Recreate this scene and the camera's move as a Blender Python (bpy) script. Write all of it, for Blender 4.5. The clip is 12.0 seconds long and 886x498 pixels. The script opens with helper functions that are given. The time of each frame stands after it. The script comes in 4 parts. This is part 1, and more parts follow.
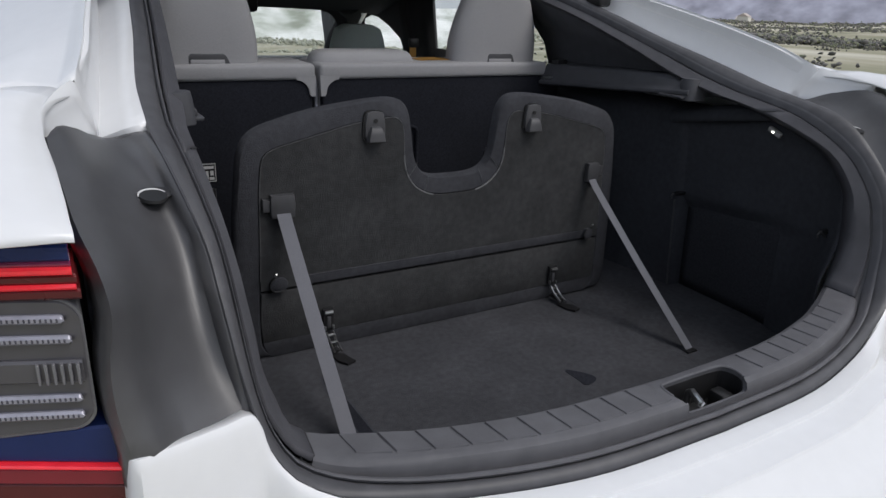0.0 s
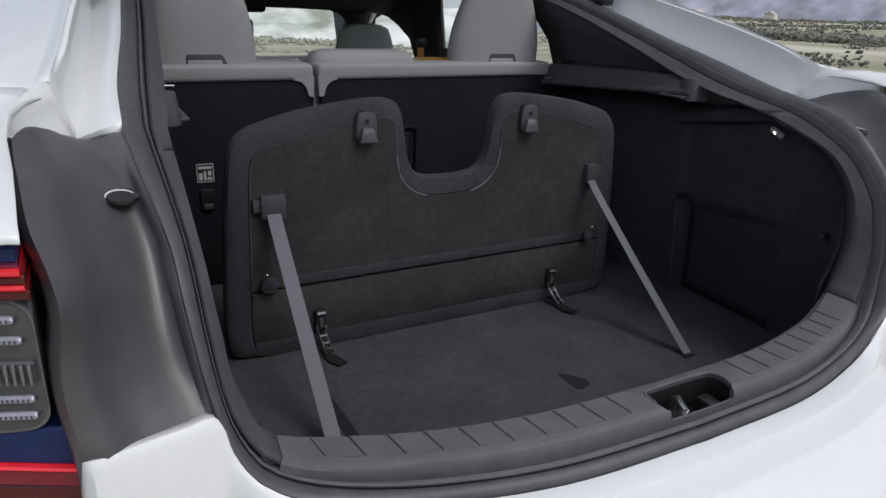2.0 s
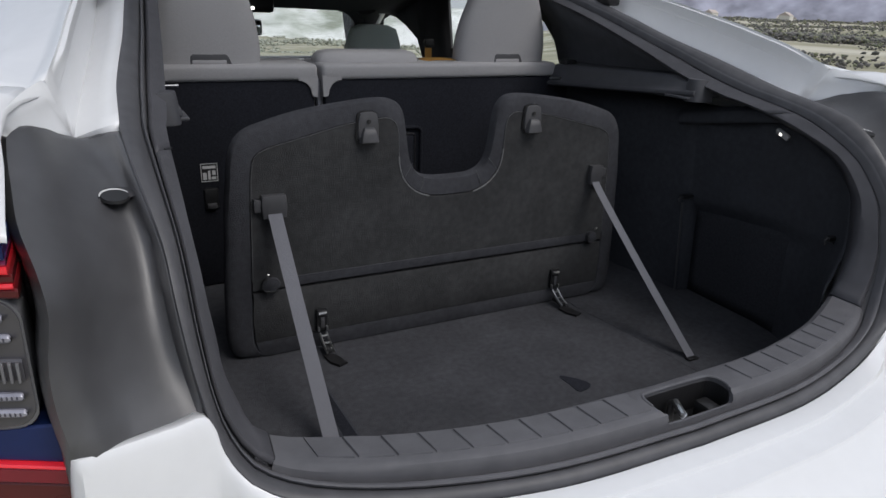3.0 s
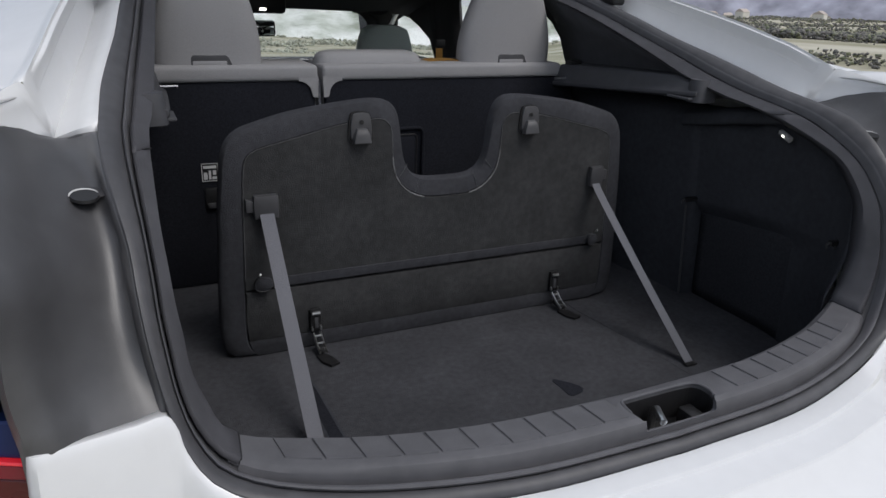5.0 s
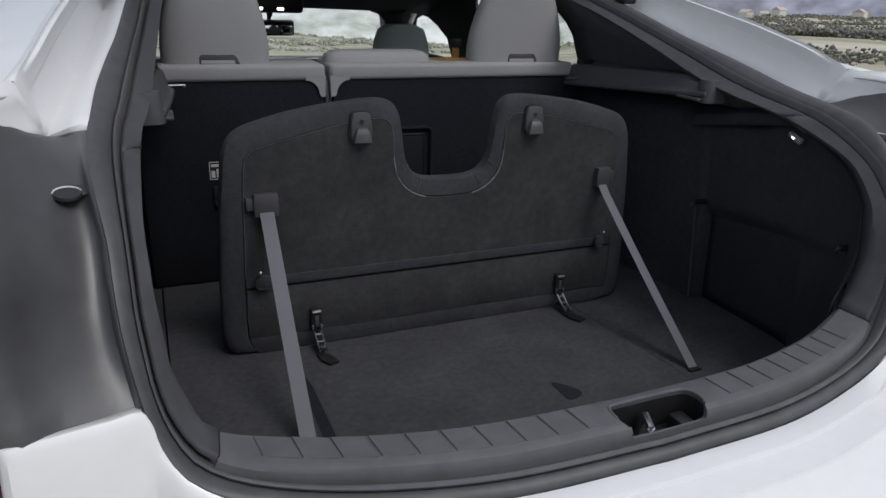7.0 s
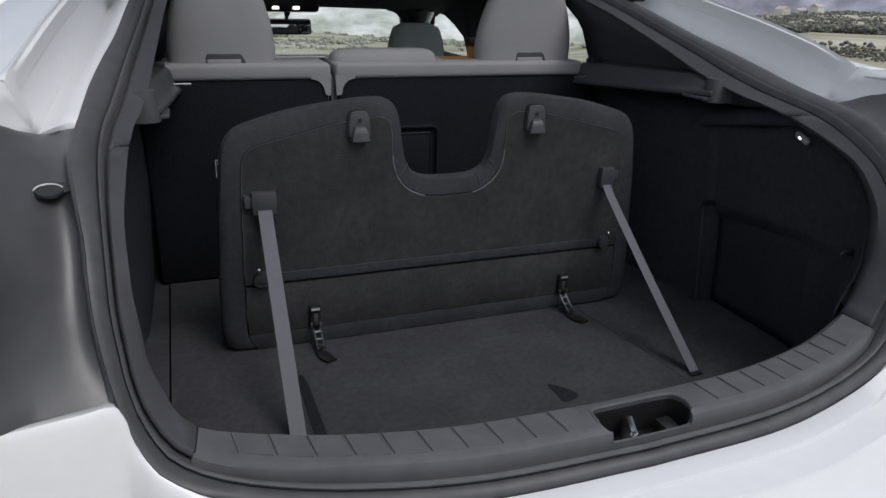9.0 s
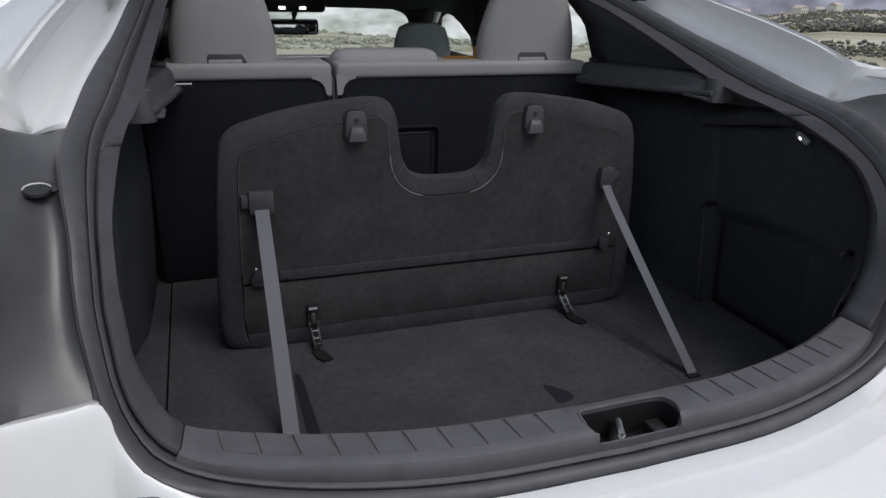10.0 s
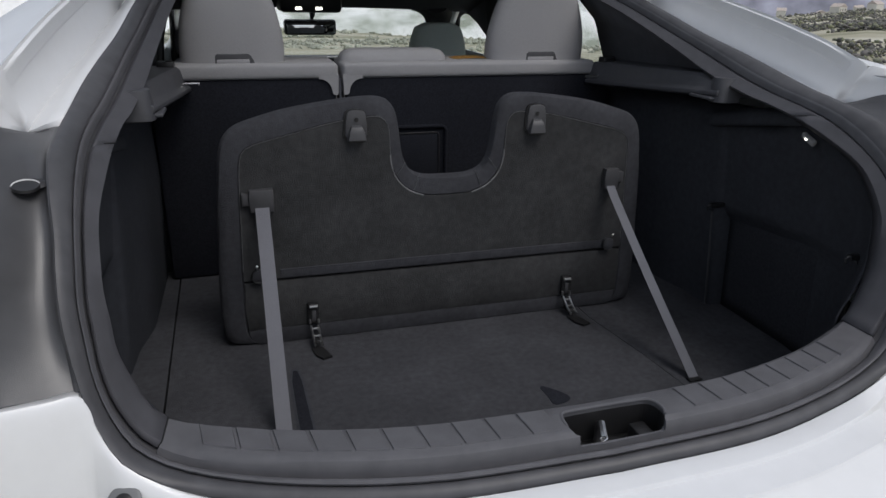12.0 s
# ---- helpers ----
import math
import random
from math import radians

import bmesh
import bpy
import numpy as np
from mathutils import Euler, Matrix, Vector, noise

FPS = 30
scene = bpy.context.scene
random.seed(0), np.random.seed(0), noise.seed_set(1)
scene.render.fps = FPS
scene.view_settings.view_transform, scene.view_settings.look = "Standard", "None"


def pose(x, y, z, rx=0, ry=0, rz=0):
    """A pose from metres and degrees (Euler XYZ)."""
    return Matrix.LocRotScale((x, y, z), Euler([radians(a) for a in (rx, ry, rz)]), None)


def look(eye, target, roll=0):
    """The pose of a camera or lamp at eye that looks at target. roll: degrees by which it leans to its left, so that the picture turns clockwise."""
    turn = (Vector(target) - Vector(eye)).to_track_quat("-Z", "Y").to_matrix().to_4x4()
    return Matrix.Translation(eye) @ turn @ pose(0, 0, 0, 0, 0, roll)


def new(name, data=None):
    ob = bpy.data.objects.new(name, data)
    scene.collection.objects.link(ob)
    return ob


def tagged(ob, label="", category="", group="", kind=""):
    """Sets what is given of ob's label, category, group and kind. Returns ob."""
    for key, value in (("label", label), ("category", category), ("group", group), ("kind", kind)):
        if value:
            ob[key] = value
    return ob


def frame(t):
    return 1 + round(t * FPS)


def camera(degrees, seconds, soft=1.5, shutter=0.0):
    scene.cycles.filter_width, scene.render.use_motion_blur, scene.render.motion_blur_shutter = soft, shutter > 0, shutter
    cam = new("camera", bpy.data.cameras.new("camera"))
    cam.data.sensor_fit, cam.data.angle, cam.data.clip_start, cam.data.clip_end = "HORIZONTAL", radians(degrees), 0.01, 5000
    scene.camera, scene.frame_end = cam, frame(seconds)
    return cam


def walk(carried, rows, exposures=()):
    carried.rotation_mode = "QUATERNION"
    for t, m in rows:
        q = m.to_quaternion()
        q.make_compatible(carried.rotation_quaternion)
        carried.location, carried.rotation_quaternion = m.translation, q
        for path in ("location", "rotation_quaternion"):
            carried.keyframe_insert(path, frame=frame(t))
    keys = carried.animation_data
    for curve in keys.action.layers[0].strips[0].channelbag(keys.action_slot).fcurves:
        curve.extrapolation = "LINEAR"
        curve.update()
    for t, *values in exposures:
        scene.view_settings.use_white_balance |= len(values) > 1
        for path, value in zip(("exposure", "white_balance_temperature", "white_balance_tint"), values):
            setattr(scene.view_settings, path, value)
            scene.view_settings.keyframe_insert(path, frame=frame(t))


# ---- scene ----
cam = camera(66.4, 12.0)
PATH = [
    (0, (-0.677, -0.076, 1.262), (0.28, 1.536, 0.563), 2.7),
    (0.5, (-0.663, -0.081, 1.263), (0.28, 1.538, 0.563), 2.6),
    (1, (-0.649, -0.085, 1.264), (0.281, 1.541, 0.563), 2.6),
    (1.5, (-0.636, -0.089, 1.264), (0.281, 1.544, 0.563), 2.5),
    (2, (-0.625, -0.093, 1.264), (0.278, 1.547, 0.562), 2.4),
    (2.5, (-0.616, -0.096, 1.264), (0.273, 1.552, 0.562), 2.4),
    (3, (-0.607, -0.099, 1.264), (0.267, 1.557, 0.562), 2.4),
    (5, (-0.55, -0.12, 1.266), (0.258, 1.569, 0.562), 2.1),
    (5.5, (-0.537, -0.124, 1.268), (0.257, 1.57, 0.561), 2.1),
    (6, (-0.523, -0.129, 1.268), (0.251, 1.575, 0.561), 2.0),
    (6.5, (-0.511, -0.132, 1.268), (0.242, 1.581, 0.559), 2.0),
    (7, (-0.5, -0.136, 1.268), (0.233, 1.585, 0.559), 1.9),
    (9, (-0.446, -0.153, 1.27), (0.21, 1.595, 0.555), 1.6),
    (9.5, (-0.432, -0.158, 1.271), (0.207, 1.597, 0.555), 1.5),
    (10, (-0.416, -0.163, 1.271), (0.203, 1.599, 0.554), 1.4),
    (10.5, (-0.402, -0.168, 1.271), (0.199, 1.6, 0.554), 1.4),
    (11, (-0.388, -0.173, 1.271), (0.191, 1.602, 0.554), 1.2),
    (11.5, (-0.378, -0.176, 1.272), (0.185, 1.604, 0.554), 1.2),
    (12, (-0.365, -0.18, 1.271), (0.177, 1.606, 0.553), 1.1),
]
walk(cam, [(t, look(eye, target, roll)) for t, eye, target, roll in PATH], exposures=((0, .27), (5, .21), (9, .15), (12, .11)))


# ---- world, sun ----
world = bpy.data.worlds.new("sky")
scene.world = world
world.use_nodes = True
wn = world.node_tree
sky = wn.nodes.new("ShaderNodeTexSky")
sky.sky_type, sky.sun_disc = "NISHITA", False
sky.sun_elevation, sky.sun_rotation = radians(56), radians(145)
sky.air_density, sky.dust_density, sky.ozone_density = 1.0, 4.0, 1.0
veil = wn.nodes.new("ShaderNodeMix")
veil.data_type = "RGBA"
veil.inputs["Factor"].default_value = 0.65
cloud = wn.nodes.new("ShaderNodeTexNoise")
cloud.inputs["Scale"].default_value, cloud.inputs["Detail"].default_value, cloud.inputs["Roughness"].default_value = 5.0, 8, 0.58
tint = wn.nodes.new("ShaderNodeValToRGB")
tint.color_ramp.elements[0].position, tint.color_ramp.elements[0].color = 0.36, (4.6, 5.2, 6.4, 1)
tint.color_ramp.elements[1].position, tint.color_ramp.elements[1].color = 0.62, (8.4, 8.7, 9.4, 1)
wn.links.new(cloud.outputs[0], tint.inputs[0])
wn.links.new(tint.outputs[0], veil.inputs["B"])
wn.links.new(sky.outputs[0], veil.inputs["A"])
wn.links.new(veil.outputs["Result"], wn.nodes["Background"].inputs[0])
wn.nodes["Background"].inputs[1].default_value = 0.090
sun = new("sun", bpy.data.lights.new("sun", "SUN"))
sun.data.energy, sun.data.angle, sun.data.color = 1.45, radians(34), (1.0, 0.985, 0.975)
sun.matrix_world = look((1.65, -2.1, 4.4), (0, 0.3, 0))


# ---- materials ----
def mat(name, color, rough=0.5, metal=0.0, vary=0.12, grain=40.0, bump=0.0, bump_scale=400.0, coat=0.0, stain=3.0, emit=None, ior=1.45, spec=0.5, sheen=0.0, streak=(1, 1, 1), fine=1.0):
    m = bpy.data.materials.new(name)
    m.use_nodes = True
    nt = m.node_tree
    b = nt.nodes["Principled BSDF"]
    tc = nt.nodes.new("ShaderNodeTexCoord")
    mp = nt.nodes.new("ShaderNodeMapping")
    mp.inputs["Scale"].default_value = streak
    nt.links.new(tc.outputs["Object"], mp.inputs[0])
    mixes = []
    for sc, amount in ((grain, vary * fine), (stain, vary * 0.8)):
        n = nt.nodes.new("ShaderNodeTexNoise")
        n.inputs["Scale"].default_value, n.inputs["Detail"].default_value = sc, 4
        nt.links.new(mp.outputs[0], n.inputs["Vector"])
        mr = nt.nodes.new("ShaderNodeMapRange")
        mr.inputs[1].default_value, mr.inputs[2].default_value = 0.3, 0.7
        mr.inputs[3].default_value, mr.inputs[4].default_value = 1 - amount, 1 + amount
        nt.links.new(n.outputs[0], mr.inputs[0])
        mixes.append(mr)
    mul = nt.nodes.new("ShaderNodeMath")
    mul.operation = "MULTIPLY"
    nt.links.new(mixes[0].outputs[0], mul.inputs[0])
    nt.links.new(mixes[1].outputs[0], mul.inputs[1])
    vm = nt.nodes.new("ShaderNodeVectorMath")
    vm.operation = "SCALE"
    vm.inputs[0].default_value = color
    nt.links.new(mul.outputs[0], vm.inputs["Scale"])
    nt.links.new(vm.outputs[0], b.inputs["Base Color"])
    b.inputs["Roughness"].default_value = rough
    b.inputs["Metallic"].default_value = metal
    b.inputs["IOR"].default_value = ior
    b.inputs["Specular IOR Level"].default_value = spec
    b.inputs["Coat Weight"].default_value = coat
    b.inputs["Coat Roughness"].default_value = 0.04
    b.inputs["Sheen Weight"].default_value = sheen
    if rough > 0.15 and vary > 0:
        rr = nt.nodes.new("ShaderNodeMapRange")
        rr.inputs[1].default_value, rr.inputs[2].default_value = 1 - vary, 1 + vary
        rr.inputs[3].default_value, rr.inputs[4].default_value = max(0.05, rough - 0.07), min(1, rough + 0.07)
        nt.links.new(mixes[1].outputs[0], rr.inputs[0])
        nt.links.new(rr.outputs[0], b.inputs["Roughness"])
    if bump:
        n = nt.nodes.new("ShaderNodeTexNoise")
        n.inputs["Scale"].default_value, n.inputs["Detail"].default_value = bump_scale, 3
        nt.links.new(tc.outputs["Object"], n.inputs["Vector"])
        bp = nt.nodes.new("ShaderNodeBump")
        bp.inputs["Strength"].default_value, bp.inputs["Distance"].default_value = bump, 0.002
        nt.links.new(n.outputs[0], bp.inputs["Height"])
        nt.links.new(bp.outputs[0], b.inputs["Normal"])
    if emit:
        b.inputs["Emission Color"].default_value = (*emit[:3], 1)
        b.inputs["Emission Strength"].default_value = emit[3]
    return m


def glass_mat(name, color, gloss=0.05):
    m = bpy.data.materials.new(name)
    m.use_nodes = True
    nt = m.node_tree
    nt.nodes.remove(nt.nodes["Principled BSDF"])
    clear, shine, mixer = nt.nodes.new("ShaderNodeBsdfTransparent"), nt.nodes.new("ShaderNodeBsdfGlossy"), nt.nodes.new("ShaderNodeMixShader")
    clear.inputs[0].default_value = (*color, 1)
    shine.inputs["Roughness"].default_value = 0.02
    mixer.inputs[0].default_value = gloss
    nt.links.new(clear.outputs[0], mixer.inputs[1])
    nt.links.new(shine.outputs[0], mixer.inputs[2])
    nt.links.new(mixer.outputs[0], nt.nodes["Material Output"].inputs[0])
    return m


PAINT = mat("white paint", (0.69, 0.70, 0.715), 0.45, vary=0.015, coat=0.6, stain=2)
PAINT.node_tree.nodes["Principled BSDF"].inputs["Coat Roughness"].default_value = 0.16
PLASTIC = mat("grained black plastic", (0.050, 0.050, 0.054), 0.40, spec=1.0, vary=0.12, bump=0.12, bump_scale=900)
SILL = mat("grained grey plastic", (0.099, 0.099, 0.108), 0.55, spec=0.3, vary=0.10, bump=0.15, bump_scale=900)
# the sill's grained plastic again, darkened in colour for trims standing in shade
SHADETRIM = mat("shade-darkened trim plastic", (0.067, 0.067, 0.075), 0.55, spec=0.3, vary=0.10, bump=0.15, bump_scale=900)
TRIM = mat("dark trim plastic", (0.042, 0.042, 0.047), 0.55, vary=0.12, bump=0.15, bump_scale=900)
QUARTER = mat("dark pillar fabric", (0.067, 0.069, 0.080), 0.8, vary=0.12, bump=0.2, bump_scale=700)
RAIL = mat("grey rail plastic", (0.052, 0.053, 0.060), 0.55, vary=0.10, bump=0.15, bump_scale=900)
RUBBER = mat("seal rubber", (0.064, 0.064, 0.070), 0.5, vary=0.15)
CARPET = mat("charcoal carpet", (0.050, 0.051, 0.057), 0.95, vary=0.21, grain=85, stain=11, bump=1.0, bump_scale=420, fine=0.7, spec=0.15)
SIDECARPET = mat("dark side felt", (0.042, 0.0445, 0.052), 0.95, vary=0.13, grain=80, stain=9, bump=0.8, bump_scale=700, spec=0.15)
POCKET = mat("darker pocket felt", (0.033, 0.0345, 0.040), 0.95, vary=0.2, grain=200, bump=0.6, bump_scale=600, spec=0.1)
FELT = mat("grey felt", (0.044, 0.0445, 0.0458), 0.95, vary=0.24, grain=75, stain=12, bump=0.7, bump_scale=450, spec=0.15, fine=0.6)
FELTRIM = mat("grey felt edge", (0.047, 0.048, 0.054), 0.95, vary=0.18, grain=90, stain=14, bump=0.8, bump_scale=450, spec=0.15, fine=0.7)
BACKFELT = mat("black seat back felt", (0.017, 0.018, 0.023), 0.95, vary=0.25, grain=300, bump=0.7, bump_scale=600, spec=0.1)
FABRIC = mat("light grey seat fabric", (0.325, 0.320, 0.325), 0.85, vary=0.06, grain=500, bump=0.4, bump_scale=1200, spec=0.2)
FABRIC_FRONT = mat("grey green seat fabric", (0.68, 0.75, 0.70), 0.85, vary=0.06, grain=500, bump=0.4, bump_scale=1200, spec=0.2)
PIPING = mat("pale grey seam", (0.082, 0.082, 0.086), 0.8, vary=0.2, grain=200)
SEAMLIGHT = mat("light grey notch seam", (0.15, 0.15, 0.155), 0.8, vary=0.2, grain=200)
WEB = mat("grey webbing", (0.135, 0.137, 0.155), 0.8, vary=0.10, grain=900, bump=0.5, bump_scale=1500)
CLIP = mat("dark clip plastic", (0.056, 0.056, 0.060), 0.5, vary=0.1)
BLACK = mat("black plastic", (0.013, 0.013, 0.014), 0.45, vary=0.1)
STEEL = mat("bright steel", (0.6, 0.6, 0.6), 0.3, metal=1.0, vary=0.08)
REFLECTRING = mat("grey reflection ring", (0.15, 0.155, 0.16), 0.5, vary=0.05)
HINGESTEEL = mat("dull hinge steel", (0.42, 0.42, 0.42), 0.33, metal=1.0, vary=0.15)
REDLENS = mat("red lamp lens", (0.20, 0.014, 0.025), 0.25, vary=0.05, coat=0.2)
REDLIT = mat("lit red strip", (0.5, 0.015, 0.025), 0.15, vary=0.15, grain=60, coat=1.0, emit=(1.0, 0.03, 0.05, 0.22))
MAGENTA = mat("magenta lens", (0.16, 0.015, 0.06), 0.1, vary=0.1, coat=1.0)
DARKRED = mat("dark red lens", (0.085, 0.008, 0.010), 0.25, vary=0.1, coat=0.2)
BLUEBLACK = mat("blue black gloss", (0.012, 0.024, 0.095), 0.25, vary=0.08, coat=0.1, spec=0.3)
LAMPGREY = mat("lamp cluster grey", (0.066, 0.064, 0.072), 0.3, vary=0.08, coat=0.6)
LAMPRIM = mat("lamp cover rim", (0.13, 0.13, 0.14), 0.3, vary=0.08, coat=0.4)
LEDBAR = mat("clear reflector bar", (0.30, 0.30, 0.35), 0.2, vary=0.1, grain=160, metal=0.3)
LEDCELL = mat("reflector cell", (0.10, 0.10, 0.13), 0.15, vary=0.1, metal=0.6)
PRINTGLINT = mat("white label print and glint", (0.55, 0.55, 0.55), 0.6, vary=0.03)
GOLD = mat("gold seat belt webbing", (0.30, 0.155, 0.032), 0.7, vary=0.08, grain=600)
LAMPLIT = mat("lit lamp lens", (0.8, 0.8, 0.8), 0.2, vary=0.02, emit=(1.0, 0.96, 0.88, 3.0))
LAMPBODY = mat("lamp lens", (0.30, 0.30, 0.30), 0.2, vary=0.03, coat=1.0)
MIRROR = mat("mirror glass", (0.85, 0.85, 0.85), 0.02, metal=1.0, vary=0.0)
HEADLINER = mat("dark headliner", (0.045, 0.045, 0.048), 0.9, vary=0.1, grain=300)
DASH = mat("dashboard", (0.03, 0.03, 0.033), 0.6, vary=0.1, bump=0.1)
GLASS = glass_mat("window glass", (0.97, 0.99, 0.98), 0.03)
TINT = glass_mat("tinted glass", (0.86, 0.87, 0.87), 0.06)
TYRE = mat("tyre rubber", (0.02, 0.02, 0.02), 0.8, vary=0.1)
RIM = mat("alloy", (0.5, 0.5, 0.52), 0.3, metal=1.0, vary=0.05)

# ---- mesh helpers ----
CX = 0.02


def part(name, bm, material, parent=None, label="", smooth=True, solid=0.0, bevel=0.0):
    me = bpy.data.meshes.new(name)
    bmesh.ops.recalc_face_normals(bm, faces=bm.faces)
    bm.to_mesh(me)
    bm.free()
    me.materials.append(material)
    if smooth:
        me.shade_smooth()
        me.set_sharp_from_angle(angle=radians(42))
    ob = new(name, me)
    ob.parent = parent
    if solid:
        md = ob.modifiers.new("solid", "SOLIDIFY")
        md.thickness, md.offset = solid, 0
    if bevel:
        md = ob.modifiers.new("bevel", "BEVEL")
        md.width, md.segments, md.limit_method = bevel, 2, "ANGLE"
    if label:
        tagged(ob, label)
    return ob


def thing(name, label, category, group="", kind="", at=(0, 0, 0)):
    ob = new(name)
    ob.location = at
    return tagged(ob, label, category, group, kind)


def under(ob):
    """An object's own origin is moved out again, so that its parts stay in world metres."""
    for c in ob.children_recursive:
        if c.parent == ob:
            c.matrix_parent_inverse = Matrix.Translation(ob.location).inverted()
    return ob


def spline(pts, n, like=None):
    """n points of a smooth curve through pts, by the chord length of pts or of like."""
    p = np.array(pts, float)
    t = np.r_[0, np.cumsum(np.linalg.norm(np.diff(p if like is None else np.array(like, float), axis=0), axis=1) ** 0.5)]
    m = np.zeros_like(p)
    m[1:-1] = (p[2:] - p[:-2]) / (t[2:] - t[:-2])[:, None]
    m[0], m[-1] = (p[1] - p[0]) / (t[1] - t[0]), (p[-1] - p[-2]) / (t[-1] - t[-2])
    out = []
    for s in np.linspace(0, t[-1], n):
        i = min(np.searchsorted(t, s, side="right") - 1, len(p) - 2)
        h = t[i + 1] - t[i]
        a = (s - t[i]) / h
        out.append(p[i] * (2 * a**3 - 3 * a**2 + 1) + m[i] * h * (a**3 - 2 * a**2 + a) + p[i + 1] * (3 * a**2 - 2 * a**3) + m[i + 1] * h * (a**3 - a**2))
    return out


def loft(rows, bm=None, close=False):
    bm = bm or bmesh.new()
    vs = [[bm.verts.new(tuple(p)) for p in r] for r in rows]
    for a, b in zip(vs, vs[1:]):
        k = len(a)
        for i in range(k if close else k - 1):
            bm.faces.new((a[i], a[(i + 1) % k], b[(i + 1) % k], b[i]))
    return bm


def solid_loft(rows):
    bm = loft(rows, close=True)
    bm.verts.ensure_lookup_table()
    k = len(rows[0])
    bm.faces.new(bm.verts[:k])
    bm.faces.new(bm.verts[-k:])
    return bm


def tube(pts, r, seg=8, ry=None, bm=None):
    """A round bar along pts."""
    pts = [Vector(p) for p in pts]
    rows = []
    for i, p in enumerate(pts):
        d = (pts[min(i + 1, len(pts) - 1)] - pts[max(i - 1, 0)]).normalized()
        s = d.cross(Vector((0, 0, 1)) if abs(d.z) < 0.9 else Vector((0, 1, 0))).normalized()
        u = s.cross(d)
        rows.append([p + s * (r * math.cos(a)) + u * ((ry or r) * math.sin(a)) for a in [math.tau * k / seg for k in range(seg)]])
    return solid_loft(rows) if bm is None else loft(rows, bm, True)


def box(x0, x1, y0, y1, z0, z1, bm=None, bev=0.0, seg=2):
    own = bmesh.new()
    bmesh.ops.create_cube(own, size=1, matrix=Matrix.Translation(((x0 + x1) / 2, (y0 + y1) / 2, (z0 + z1) / 2)) @ Matrix.Diagonal((x1 - x0, y1 - y0, z1 - z0, 1)))
    if bev:
        bmesh.ops.bevel(own, geom=own.edges[:], offset=bev, segments=seg, profile=0.5, affect="EDGES")
    if bm is None:
        return own
    me = bpy.data.meshes.new("t")
    own.to_mesh(me)
    own.free()
    bm.from_mesh(me)
    bpy.data.meshes.remove(me)
    return bm


def prism(outline, y0, y1, bev=0.0):
    """An outline in (x, z), from y0 to y1."""
    bm = bmesh.new()
    a = [bm.verts.new((x, y0, z)) for x, z in outline]
    b = [bm.verts.new((x, y1, z)) for x, z in outline]
    bm.faces.new(a)
    bm.faces.new(b[::-1])
    k = len(a)
    for i in range(k):
        bm.faces.new((a[i], b[i], b[(i + 1) % k], a[(i + 1) % k]))
    if bev:
        bmesh.ops.bevel(bm, geom=[e for f in bm.faces[:2] for e in f.edges], offset=bev, segments=2, profile=0.5, affect="EDGES")
    return bm


def slab(outline, z0, z1):
    bm = bmesh.new()
    a = [bm.verts.new((x, y, z0)) for x, y in outline]
    b = [bm.verts.new((x, y, z1)) for x, y in outline]
    bm.faces.new(a)
    bm.faces.new(b[::-1])
    k = len(a)
    for i in range(k):
        bm.faces.new((a[i], b[i], b[(i + 1) % k], a[(i + 1) % k]))
    return bm


def side(p, s):
    """(u, y, z) to world on the side s (+1 right, -1 left)."""
    return (CX + s * p[0], p[1], p[2])


def both(half):
    """A full loop from its right half, which begins at the middle."""
    return [side(p, -1) for p in half[::-1]] + [side(p, 1) for p in half[1:]]


# ---- the car: tailgate opening ----
car = thing("car", "white hatchback car with its tailgate opening seen from behind", "car")

# half loops of the opening (distance from the middle, y, z), from the sill's middle up to the roof
A = [(0, .372, .750), (.2, .380, .750), (.35, .409, .754), (.46, .440, .767), (.526, .458, .80), (.551, .478, .831), (.564, .488, .874), (.572, .502, .914),
     (.577, .516, .953), (.58, .539, .988), (.582, .568, 1.021), (.590, .612, 1.058), (.597, .666, 1.086), (.600, .754, 1.104), (.598, .815, 1.116),
     (.594, .891, 1.136), (.583, .984, 1.162), (.569, 1.091, 1.19), (.554, 1.233, 1.233), (.53, 1.45, 1.295), (.505, 1.70, 1.35)]
B = [(0, .460, .79), (.2, .468, .79), (.345, .496, .79), (.44, .530, .79), (.505, .556, .799), (.526, .556, .845), (.538, .558, .885), (.541, .565, .92),
     (.545, .574, .953), (.547, .597, .987), (.549, .634, 1.02), (.548, .70, 1.047), (.546, .785, 1.072), (.542, .86, 1.087), (.536, .90, 1.094),
     (.525, 1.000, 1.120), (.514, 1.105, 1.158), (.503, 1.215, 1.196), (.490, 1.345, 1.236), (.470, 1.50, 1.275), (.445, 1.71, 1.32)]
C = [(0, .402, .79), (.2, .411, .79), (.345, .441, .79), (.45, .479, .79), (.508, .515, .797)]
D = [(0, .387, .766), (.2, .396, .766), (.348, .425, .769), (.458, .460, .779), (.518, .487, .799)]
for i in range(5, len(A)):
    a, b = np.array(A[i]), np.array(B[i])
    up = np.array((0.0, -0.004, 0.004))
    fd, fc = np.interp(i, [4, 9], [.28, .48]), np.interp(i, [4, 9], [.55, .70])
    D.append(tuple(a * (1 - fd) + b * fd + up * min(1, (i - 4) / 4)))
    C.append(tuple(a * (1 - fc) + b * fc))
N = 70
AB = (np.array(A) + np.array(B)) / 2
As, Bs, Cs, Ds = (spline(q, N, AB) for q in (A, B, C, D))


def mixp(p, q, f, dy=0.0, dz=0.0):
    return [a * (1 - f) + b * f + np.array((0, dy, dz)) for a, b in zip(p, q)]


